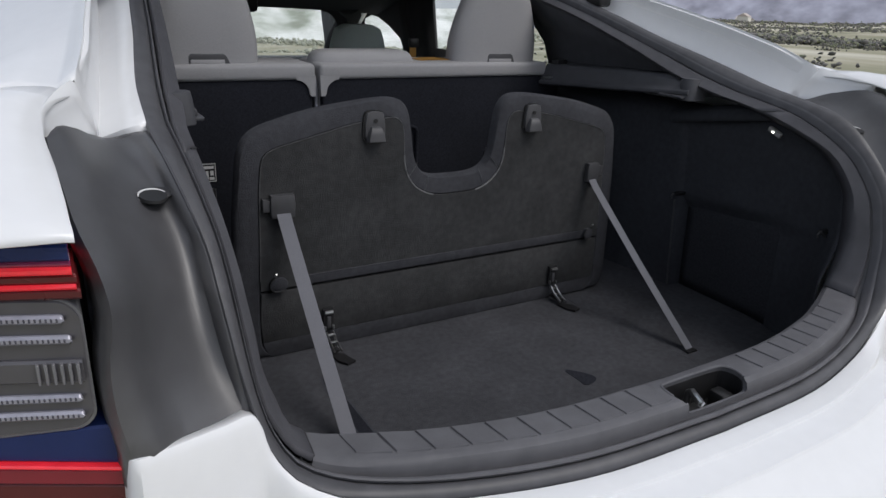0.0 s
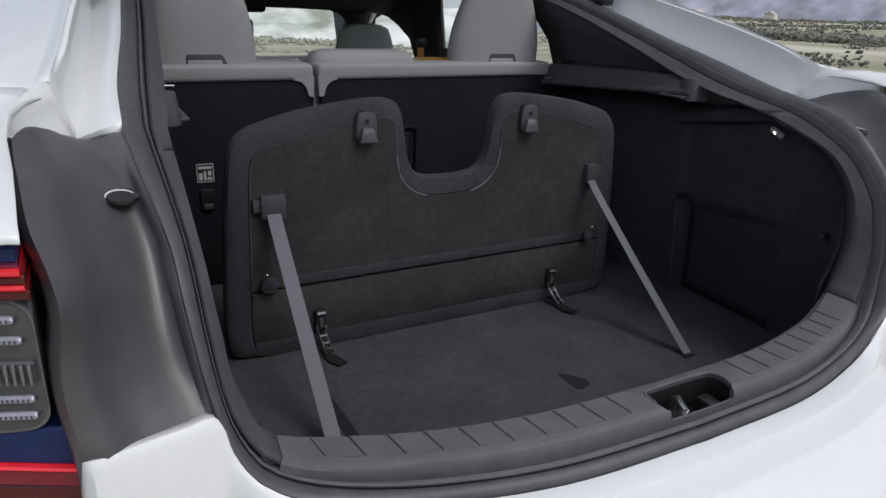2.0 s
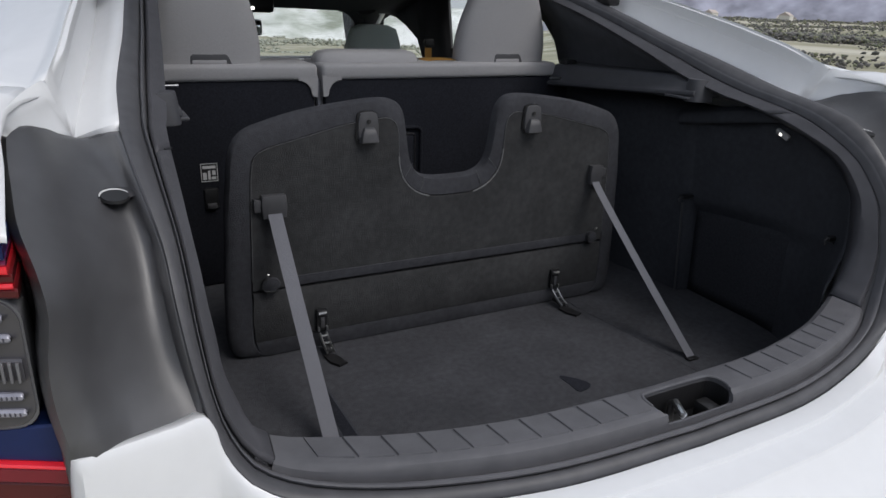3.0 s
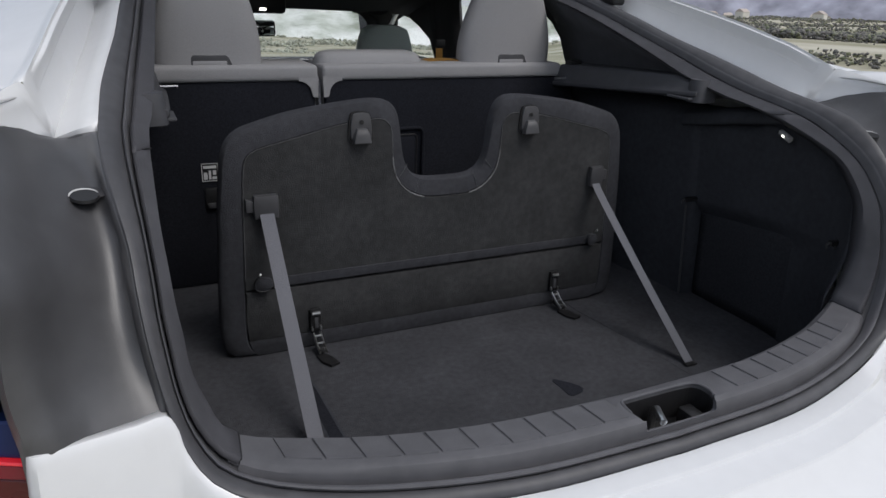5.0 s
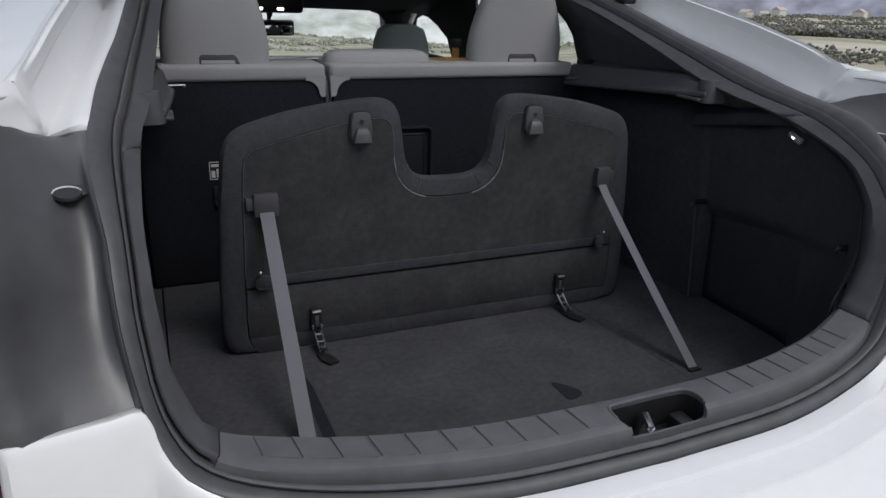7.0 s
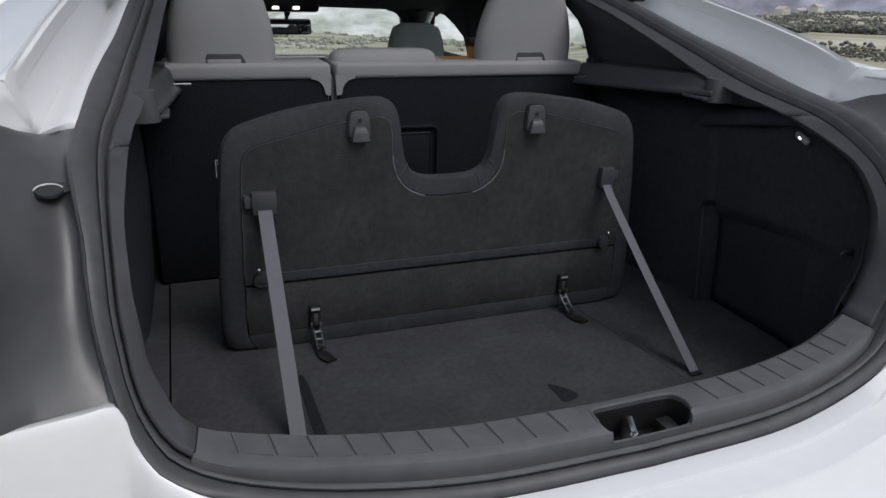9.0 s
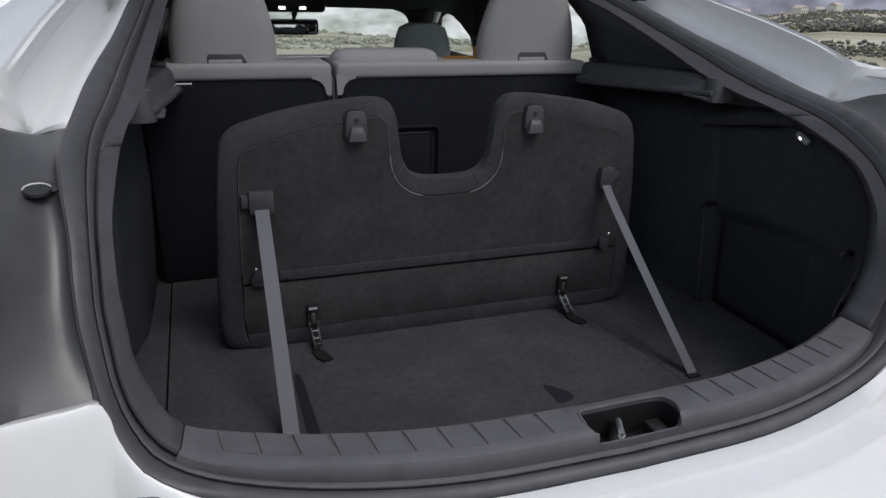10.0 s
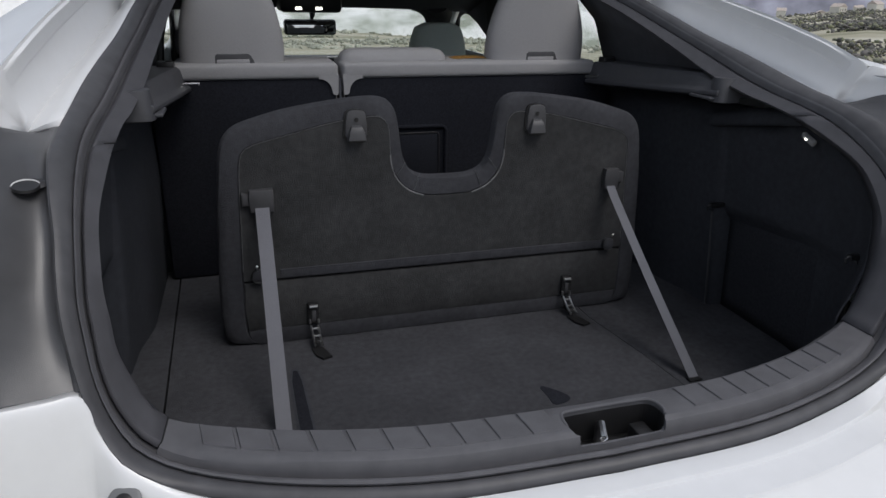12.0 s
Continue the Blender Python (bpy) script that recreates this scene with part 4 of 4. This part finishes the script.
    # folded cap along the top edge and its corner piece beside the split
    part("top_cap", box(x0, x1, 1.437, 1.60, 1.070, 1.106, bev=.010, seg=4), FABRIC, seat, "light grey fabric cap")
    xs = x1 if seat is seat_l else x0
    sg = -1 if seat is seat_l else 1
    cap = [(0, 1.080), (.046, 1.080)] + [(.046 - .031 * math.sin(math.pi / 2 * i / 7), 1.0395 + .031 * math.cos(math.pi / 2 * i / 7)) for i in range(8)] + [(.012, 1.034), (.002, 1.033)]
    rows = [[(xs + sg * a, y, z) for a, z in cap] for y in (1.4374, 1.47)]
    part("corner_cap", solid_loft(rows), FABRIC, seat)
part("split_post", box(-.1345, -.1275, 1.450, 1.50, .62, 1.07, bev=.002), WEB, seat_r, "grey strip in the split")
headrest(seat_l, -.368, .236, "light grey rear headrest")
headrest(seat_r, .381, .268, "light grey rear headrest")
rows = []
for z, g in ((1.095, 0), (1.108, .002), (1.120, .006), (1.128, .016), (1.132, .034)):
    rows.append([(.010 + (.135 - g) * np.sign(math.cos(t)) * abs(math.cos(t)) ** .4, 1.52 + (.05 - g * .8) * np.sign(math.sin(t)) * abs(math.sin(t)) ** .6, z) for t in [math.tau * k / 28 for k in range(28)]])
part("centre_headrest", solid_loft(rows), FABRIC, seat_r, "low light grey centre headrest")
# hatch frame behind the notch, release grip and warning label
hatch = part("through_hatch", box(-.02, .104, 1.430, 1.446, .80, .934, bev=.006), BACKFELT, seat_r, "black ski hatch lid")
def hatch_bar(x1, z1, r, thick, y):
    """A bar along the hatch's top and down its side, round at the corner."""
    bend = [(x1 - r + r * math.sin(a), y, z1 - r + r * math.cos(a)) for a in np.linspace(0, math.pi / 2, 9)]
    return tube([(-.04, y, z1)] + bend + [(x1, y, .80)], thick, seg=10)


part("hatch_frame", hatch_bar(.128, .9515, .016, .0048, 1.437), BACKFELT, seat_r, "black rounded hatch surround")
part("hatch_lip", hatch_bar(.1085, .9375, .009, .0016, 1.4315), BLACK, seat_r, "thin black lip round the hatch")
lab = part("warning_label", box(-.4085, -.3715, 1.4405, 1.4425, .853, .895), BLACK, seat_l, "black and white warning label")
for x0, x1, z0, z1 in ((-.408, -.372, .893, .8945), (-.408, -.372, .8535, .855), (-.408, -.4065, .8535, .8945), (-.3735, -.372, .8535, .8945), (-.404, -.376, .883, .889), (-.404, -.396, .858, .874), (-.393, -.388, .858, .878), (-.386, -.376, .858, .864), (-.384, -.377, .868, .878)):
    part("label_bar", box(x0, x1, 1.4395, 1.4405, z0, z1), PRINTGLINT, lab, smooth=False)
grip = part("release_grip", box(-.405, -.374, 1.436, 1.446, .790, .838, bev=.004), BLACK, seat_l, "black release grip recess")
part("grip_lever", box(-.400, -.379, 1.430, 1.438, .792, .804, bev=.002), CLIP, grip)
part("anchor_tab", box(0.341, 0.351, 1.434, 1.446, 0.859, 0.883, bev=.002), STEEL, seat_r, "steel anchor tab")
under(seat_l), under(seat_r)

# ---- front of the cabin ----
front = thing("front_seat", "grey green front passenger seat with headrest", "car seat", at=(.385, 2.35, .35))
rows = []
for i in range(13):
    f = i / 12
    hw = .113 * (1 - .28 * max(0, f - .3) ** 2 / .49) * (1 if f < .92 else 1 - (f - .92) * 4)
    rows.append([(.388 + hw * np.sign(math.cos(t)) * abs(math.cos(t)) ** .6, 2.43 + .045 * np.sign(math.sin(t)) * abs(math.sin(t)) ** .7, .97 + .178 * f) for t in [math.tau * k / 24 for k in range(24)]])
part("headrest", solid_loft(rows), FABRIC_FRONT, front, "grey green headrest")
part("backrest", cushion(.17, .60, 2.36, 2.48, .45, .985, .04, top_in=.05), FABRIC_FRONT, front)
part("seat_base", cushion(.17, .60, 2.40, 2.85, .35, .50, .04), FABRIC_FRONT, front)
under(front)

belt = thing("seat_belt", "gold yellow seat belt hanging beside the door pillar", "seat belt", at=(.585, 2.35, .95))
rows = [[(.565 - w, 2.335 + dy, z), (.593 - w, 2.335 + dy, z), (.593 - w, 2.338 + dy, z), (.565 - w, 2.338 + dy, z)] for z, w, dy in ((.95, .0, 0), (1.02, .0, 0), (1.075, .002, 0))]
part("webbing", solid_loft(rows), GOLD, belt, "gold yellow webbing")
part("belt_guide", box(.562, .602, 2.33, 2.35, 1.072, 1.105, bev=.006), BLACK, belt)
under(belt)
lbelt = thing("rear_belt", "gold yellow rear seat belt lying on the seat top", "seat belt", at=(.2, 1.55, 1.10))
rows = [[(x, 1.50, z), (x, 1.545, z + .001), (x, 1.545, z + .003), (x, 1.50, z + .002)] for x, z in ((.165, 1.1045), (.185, 1.107), (.225, 1.108), (.258, 1.106))]
part("webbing", solid_loft(rows), GOLD, lbelt, "gold yellow webbing")
under(lbelt)

mirror = thing("rear_view_mirror", "black rear view mirror under the roof console", "mirror", at=(-.03, 2.80, 1.2))
mm = pose(-.052, 2.80, 1.112, -2.6, 0, 2)
bm = box(-.106, .106, -.008, .045, -.031, .031, bev=.012, seg=3)
bm.transform(mm)
part("mirror_shell", bm, BLACK, mirror)
bm = box(-.097, .097, -.0105, -.0080, -.025, .025, bev=.001)
bm.transform(mm)
part("mirror_glass", bm, MIRROR, mirror, "mirror glass")
part("mirror_stem", tube([(-.05, 2.81, 1.12), (-.04, 2.83, 1.16), (-.03, 2.84, 1.20)], .012), BLACK, mirror)
under(mirror)
console = part("roof_console", box(-.19, .04, 2.52, 2.74, 1.178, 1.25, bev=.015), BLACK, car, "black roof console with two lit reading lamps")
for x in (-.122, -.047):
    part("reading_lamp", box(x - .012, x + .012, 2.515, 2.522, 1.188, 1.198, bev=.003), LAMPLIT, console, "lit reading lamp")

# dashboard, windscreen frame, roof, sides
part("dashboard", box(CX - .60, CX + .60, 2.95, 3.45, .60, .90, bev=.04, seg=4), DASH, car, "dark dashboard")
HEAD = 1.178


def wall_with_holes(s):
    """A cabin side with two window openings, as bands of quads."""
    bm = bmesh.new()
    u_at = lambda z: .64 - .12 * max(0, z - 1.0)
    ys = [1.50, 1.54, 1.60, 1.66, 1.74, 1.84, 2.20, 2.28, 2.40, 2.50, 2.58, 2.68, 2.78, 2.86, 2.95, 3.05, 3.20, 3.50]

    def opening(y):
        if 1.54 <= y <= 2.28:
            return 1.075, np.interp(y, [1.54, 1.60, 1.66, 1.74, 1.84, 2.28], [1.076, 1.145, 1.20, 1.245, 1.275, 1.255])
        if 2.50 <= y <= 3.05:
            return .955, np.interp(y, [2.50, 2.58, 2.68, 2.78, 2.86, 2.95, 3.05], [.956, 1.09, 1.135, 1.165, 1.172, 1.150, .957])
        return 1.0, 1.0
    for y0, y1 in zip(ys, ys[1:]):
        a0, a1 = opening(y0), opening(y1)
        if a0[0] != a1[0]:
            a0 = a1 = (1.0, 1.0)
        for lo0, hi0, lo1, hi1 in ((.40, a0[0], .40, a1[0]), (a0[1], np.interp(y0, [1.5, 1.95], [1.235, 1.37]), a1[1], np.interp(y1, [1.5, 1.95], [1.235, 1.37]))):
            q4 = [(y0, lo0), (y1, lo1), (y1, hi1), (y0, hi0)]
            bm.faces.new([bm.verts.new(side((u_at(z), y, z), s)) for y, z in q4])
    bmesh.ops.remove_doubles(bm, verts=bm.verts, dist=1e-5)
    return bm


for s in (1, -1):
    part("cabin_side", wall_with_holes(s), HEADLINER, car, "dark cabin side lining with window openings", solid=.012)
    for y0, y1, z0, z1 in ((1.52, 2.30, 1.06, 1.30), (2.48, 3.07, .94, 1.20)):
        rows = [[side((.652 - .12 * max(0, z - 1.0), y + (.20 * max(0, z - 1.06) / .24 if y == 1.52 else 0), z), s) for z in (z0, (z0 + z1) / 2, z1)] for y in (y0, y1)]
        g = part("side_window", loft(rows), GLASS, car, "clear side window", solid=.004)
        g.visible_shadow = False
# roof lining with its drop at the windscreen
rows = []
for y, z in ((1.45, 1.34), (1.60, 1.335), (1.9, 1.32), (2.3, 1.28), (2.55, 1.235), (2.70, 1.195), (2.76, HEAD), (2.80, HEAD + .02), (2.76, 1.26), (2.5, 1.33)):
    rows.append([(CX + u, y, z + .015 * (1 - (u / .6) ** 2)) for u in np.linspace(-.60, .60, 13)])
part("roof_lining", loft(rows), HEADLINER, car, "dark roof lining", solid=.004)
rows = [[(CX + u, y, z + .03 * (1 - (u / .6) ** 2)) for u in np.linspace(-.62, .62, 13)] for y, z in ((1.52, 1.375), (1.9, 1.385), (2.3, 1.36), (2.6, 1.31), (2.80, 1.255))]
part("roof_panel", loft(rows), PAINT, car, "white roof", solid=.002)
for s in (1, -1):
    part("windscreen_pillar", tube([side((.455, 2.74, 1.205), s), side((.49, 2.80, 1.17), s), side((.54, 3.05, 1.08), s), side((.60, 3.35, .92), s)], .05, seg=10, ry=.035), HEADLINER, car, "dark windscreen pillar")
for s in (1, -1):
    arc = [(.352 + .066 * math.sin(a), 1.115 + .066 * math.cos(a)) for a in np.linspace(0, math.pi / 2, 9)]
    shape = arc + [(.46, 1.115), (.46, 1.20), (.352, 1.20)]
    bm = solid_loft([[side((u, y, z), s) for u, z in shape] for y in (2.765, 2.775)])
    part("screen_corner", bm, HEADLINER, car, "dark rounded corner of the windscreen surround")
g = part("windscreen", loft([[(CX + u, y, z) for u in (-.50, 0, .50)] for y, z in ((2.79, 1.20), (3.42, .92))]), GLASS, car, "clear windscreen", solid=.005)
g.visible_shadow = False
for s in (1, -1):
    rows = [[side((.86, y, .30), s), side((.90, y, .55), s), side((.89, y, .80), s), side((.86, y, .93), s), side((.68, y, 1.0), s)] for y in (1.66, 2.4, 3.2, 3.6)]
    part("door_panel", loft(rows), PAINT, car, "white door panel", solid=.004)
    part("lower_flank", loft([[side((u, y, z), s) for u, z in ((.91, .82), (.92, .55), (.88, .28))] for y in (.66, 1.0, 1.66)]), PAINT, car, "white lower flank", solid=.004)
part("under_body", box(CX - .84, CX + .84, .40, 3.60, .22, .34, bev=.02), BLACK, car, "black under body")
part("front_bulkhead", box(CX - .86, CX + .86, 3.46, 3.62, .30, .93, bev=.03), DASH, car)
rows = []
for y, w, h in ((3.30, .87, .93), (3.50, .875, .90), (3.75, .88, .87), (4.00, .86, .83), (4.18, .80, .77), (4.27, .72, .68), (4.30, .66, .52), (4.27, .64, .34), (4.20, .62, .26)):
    rows.append([(CX + u * w, y - .10 * u ** 4, h - .05 * abs(u) ** 3 + .015 * (1 - u * u)) for u in np.linspace(-1, 1, 17)])
part("bonnet", loft(rows), PAINT, car, "white bonnet and nose", solid=.004)
for s in (1, -1):
    rows = [[side((u * k, y, z), s) for u, z in ((.86, h), (.91, h - .12), (.915, .60), (.90, .42))] for y, h, k in ((3.28, .88, 1), (3.60, .86, 1), (3.90, .82, .985), (4.10, .77, .94), (4.22, .70, .86))]
    part("front_wing", loft(rows), PAINT, car, "white front wing", solid=.004)
    part("lower_sill_panel", box(*sorted((CX + s * .80, CX + s * .89)), 1.40, 3.35, .22, .36, bev=.03), BLACK, car, "dark lower side sill")
    part("roof_side_rail", tube([side((.585, 1.52, 1.325), s), side((.585, 1.95, 1.36), s), side((.57, 2.35, 1.34), s), side((.545, 2.75, 1.24), s), side((.60, 3.10, 1.07), s), side((.70, 3.42, .92), s)], .032, seg=10), PAINT, car, "white roof side rail")
for s in (1, -1):
    for y in (1.02, 3.72):
        m = Matrix.Translation(side((.80, y, .335), s)) @ Matrix.Rotation(radians(90), 4, "Y")
        bm = bmesh.new()
        bmesh.ops.create_cone(bm, segments=40, radius1=.335, radius2=.335, depth=.22, cap_ends=True, matrix=m)
        bmesh.ops.bevel(bm, geom=bm.edges[:], offset=.02, segments=2, affect="EDGES")
        w = part("wheel", bm, TYRE, car, "black tyre on an alloy rim")
        bm = bmesh.new()
        bmesh.ops.create_cone(bm, segments=32, radius1=.24, radius2=.22, depth=.228, cap_ends=True, matrix=m)
        part("rim", bm, RIM, w)

# ---- the land outside ----
GROUND = mat("gravel and dry grass", (0.22, 0.20, 0.15), 0.95, vary=0.3, grain=0.9, stain=0.03, bump=0.3, bump_scale=6)
gt = GROUND.node_tree
gtc = gt.nodes.new("ShaderNodeTexCoord")
patch = gt.nodes.new("ShaderNodeTexNoise")
patch.inputs["Scale"].default_value, patch.inputs["Detail"].default_value, patch.inputs["Roughness"].default_value = 0.035, 10, 0.64
gt.links.new(gtc.outputs["Object"], patch.inputs["Vector"])
ramp = gt.nodes.new("ShaderNodeValToRGB")
ramp.color_ramp.elements[0].position, ramp.color_ramp.elements[0].color = 0.38, (0.19, 0.19, 0.12, 1)
ramp.color_ramp.elements[1].position, ramp.color_ramp.elements[1].color = 0.60, (0.46, 0.44, 0.36, 1)
for at, colour in ((0.44, (0.25, 0.24, 0.16, 1)), (0.51, (0.34, 0.32, 0.24, 1))):
    ramp.color_ramp.elements.new(at).color = colour
gt.links.new(patch.outputs[0], ramp.inputs[0])
gt.links.new(ramp.outputs[0], gt.nodes["Principled BSDF"].inputs["Base Color"])
# distance haze is painted into the mountains' blue grey base colour
FAR = mat("haze-blue far mountains", (0.27, 0.275, 0.33), 1.0, vary=0.30, grain=0.012, stain=0.003)
# leaf colour lightened to carry the haze over the valley
BUSH = mat("haze-paled bush leaves", (0.33, 0.34, 0.28), 0.9, vary=0.35, grain=0.4, stain=0.05)
PALEWALL = mat("pale stucco", (0.62, 0.60, 0.55), 0.9, vary=0.06, grain=2)
ROOFTILE = mat("pale roof tiles", (0.46, 0.40, 0.36), 0.9, vary=0.12, grain=3)


def land(x, y):
    """A hilltop that falls away to a wide valley."""
    r = math.hypot(x, y)
    z = float(np.interp(r, [0, 14, 120, 1000, 3000, 4700], [0, 0, -9, -62, -178, -275]))
    z *= float(np.interp(math.degrees(math.atan2(x, y)), [28, 47, 80, 110], [1, .26, .26, 1]))
    if r > 20:
        k = min(1, (r - 20) / 200)
        z += k * (2.5 * noise.noise((x / 90, y / 90, .3)) + 12 * noise.noise((x / 320, y / 320, 2.1)) * min(1, r / 600) + 1.0 * noise.noise((x / 24, y / 24, 5)))
    return z


radii = sorted([0, 4, 8, 14, 20, 30, 42, 56] + [70 * 1.09 ** i for i in range(48)])
SEG = 160
verts, faces = [], []
for r in radii:
    for k in range(SEG):
        a = math.tau * k / SEG
        x, y = r * math.cos(a), r * math.sin(a)
        verts.append((x, y, land(x, y)))
for i in range(len(radii) - 1):
    for k in range(SEG):
        faces.append((i * SEG + k, i * SEG + (k + 1) % SEG, (i + 1) * SEG + (k + 1) % SEG, (i + 1) * SEG + k))
me = bpy.data.meshes.new("ground")
me.from_pydata(verts, [], faces)
me.materials.append(GROUND)
me.shade_smooth()
tagged(new("ground", me), "dry grass and gravel land falling away to a valley", "ground", kind="structure")

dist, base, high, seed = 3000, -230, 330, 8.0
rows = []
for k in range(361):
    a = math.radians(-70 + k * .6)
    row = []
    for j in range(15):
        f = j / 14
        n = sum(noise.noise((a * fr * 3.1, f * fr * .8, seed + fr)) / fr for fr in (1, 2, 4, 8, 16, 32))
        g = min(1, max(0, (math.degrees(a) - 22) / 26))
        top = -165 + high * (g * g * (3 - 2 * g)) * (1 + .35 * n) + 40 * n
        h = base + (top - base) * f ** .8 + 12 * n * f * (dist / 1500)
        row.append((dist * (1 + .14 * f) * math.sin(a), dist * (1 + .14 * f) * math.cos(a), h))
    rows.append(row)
tagged(part("mountain_range", loft(rows), FAR), "far mountains on the skyline, haze painted in blue grey", "hills", kind="structure")

# a grassy hill across the valley, haze put in its colours, darker scrub patches
HILL = mat("haze-paled hill grass", (0.6, 0.6, 0.58), 1.0, vary=0.1, grain=0.1, stain=0.02)
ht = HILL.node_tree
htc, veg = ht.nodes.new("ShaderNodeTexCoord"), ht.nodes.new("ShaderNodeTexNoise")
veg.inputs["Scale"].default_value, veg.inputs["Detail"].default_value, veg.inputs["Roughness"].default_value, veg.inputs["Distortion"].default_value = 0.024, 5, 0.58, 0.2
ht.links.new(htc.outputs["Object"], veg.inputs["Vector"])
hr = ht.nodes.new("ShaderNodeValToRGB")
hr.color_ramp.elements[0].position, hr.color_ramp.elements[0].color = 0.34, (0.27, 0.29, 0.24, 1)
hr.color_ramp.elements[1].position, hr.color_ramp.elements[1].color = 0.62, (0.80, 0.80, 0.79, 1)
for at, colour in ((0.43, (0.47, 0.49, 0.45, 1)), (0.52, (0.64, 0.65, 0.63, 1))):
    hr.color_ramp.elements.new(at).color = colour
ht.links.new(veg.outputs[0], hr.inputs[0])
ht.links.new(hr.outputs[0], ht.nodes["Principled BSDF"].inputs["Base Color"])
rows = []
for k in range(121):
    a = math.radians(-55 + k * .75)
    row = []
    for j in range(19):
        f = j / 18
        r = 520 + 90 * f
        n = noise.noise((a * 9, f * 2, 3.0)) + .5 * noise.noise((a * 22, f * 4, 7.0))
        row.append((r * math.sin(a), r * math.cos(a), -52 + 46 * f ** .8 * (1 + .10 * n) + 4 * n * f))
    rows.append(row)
tagged(part("hill", loft(rows), HILL), "grassy hill paled by haze in its colour, with grey green scrub patches", "hill", kind="structure")

# scattered scrub, one mesh of many small clumps
rnd = random.Random(5)
unit = bmesh.new()
bmesh.ops.create_icosphere(unit, subdivisions=1, radius=1)
uv = [v.co.copy() for v in unit.verts]
uf = [[v.index for v in f.verts] for f in unit.faces]
unit.free()
WOODS = mat("dusky tree leaves", (0.10, 0.10, 0.08), 0.95, vary=0.3, grain=0.8, stain=0.1)
wt = WOODS.node_tree
island, wr = wt.nodes.new("ShaderNodeNewGeometry"), wt.nodes.new("ShaderNodeValToRGB")
wr.color_ramp.elements[0].position, wr.color_ramp.elements[0].color = 0.0, (0.085, 0.088, 0.080, 1)
wr.color_ramp.elements[1].position, wr.color_ramp.elements[1].color = 1.0, (0.27, 0.27, 0.17, 1)
for at, colour in ((0.3, (0.13, 0.125, 0.12, 1)), (0.6, (0.18, 0.17, 0.16, 1)), (0.85, (0.17, 0.19, 0.12, 1))):
    wr.color_ramp.elements.new(at).color = colour
wt.links.new(island.outputs["Random Per Island"], wr.inputs[0])
wt.links.new(wr.outputs[0], wt.nodes["Principled BSDF"].inputs["Base Color"])


def scrub(name, label, m, count, from_deg, to_deg, far, sparse, clumps, small, big):
    """Bushes strewn over a stretch of the land, each of several ragged clumps."""
    verts, faces = [], []
    for i in range(count):
        a = math.radians(rnd.uniform(from_deg, to_deg))
        r = far()
        x, y = r * math.sin(a), r * math.cos(a)
        if noise.noise((x / 60, y / 60, 9)) + .6 * noise.noise((x / 9, y / 9, 4)) < sparse:
            continue
        size = rnd.uniform(.3, .9) * (.25 + r / 700) * big
        for c in range(rnd.randint(*clumps)):
            sz = size * small * rnd.uniform(.6, 1.2)
            ox, oy, oz = rnd.gauss(0, size * .8), rnd.gauss(0, size * .8), rnd.uniform(0, size)
            off = len(verts)
            for v in uv:
                q = v * sz * rnd.uniform(.55, 1.25)
                verts.append((x + ox + q.x, y + oy + q.y, land(x, y) + oz + q.z * .75))
            faces.extend([off + k for k in f] for f in uf)
    me = bpy.data.meshes.new(name)
    me.from_pydata(verts, [], faces)
    me.materials.append(m)
    me.shade_smooth()
    tagged(new(name, me), label, "bushes", kind="stuff")


scrub("scrub", "scattered grey green scrub and small trees", BUSH, 6000, -32, 38, lambda: 120 + 385 * rnd.random() ** .7, .12, (3, 5), .8, 2.0)
scrub("woodland", "dusky brown green trees and bushes on the slope", WOODS, 9000, 38, 75, lambda: 60 + 1160 * rnd.random() ** 2.5, -.32, (5, 8), .42, 1.9)
scrub("undergrowth", "low dusky bushes on the near slope", WOODS, 1900, 38, 75, lambda: 12.5 + 120 * rnd.random() ** 1.5, -.34, (16, 24), .22, 1.6)


def house(x, y, w, d, h, turn):
    hs = thing("house", "small pale far house with a pitched roof", "house", "far houses", at=(x, y, land(x, y) - .5))
    m = Matrix.Rotation(turn, 4, "Z")
    bm = box(-w / 2, w / 2, -d / 2, d / 2, 0, h)
    bm.transform(m)
    part("wall", bm, PALEWALL, hs, smooth=False)
    bm = prism([(-w / 2 - .4, h), (w / 2 + .4, h), (0, h + w * .28)], -d / 2 - .4, d / 2 + .4)
    bm.transform(m)
    part("roof", bm, ROOFTILE, hs, smooth=False)
    for i in range(3):
        bm = box(-w / 2 + (i + .35) * w / 3, -w / 2 + (i + .65) * w / 3, -d / 2 - .05, -d / 2 + .05, h * .35, h * .7)
        bm.transform(m)
        part("window", bm, BLACK, hs, smooth=False)


for i in range(16):
    a = math.radians(rnd.uniform(40, 62))
    r = rnd.uniform(700, 1900)
    house(r * math.sin(a), r * math.cos(a), rnd.uniform(9, 15), rnd.uniform(8, 12), rnd.uniform(5, 8), rnd.uniform(0, 3))
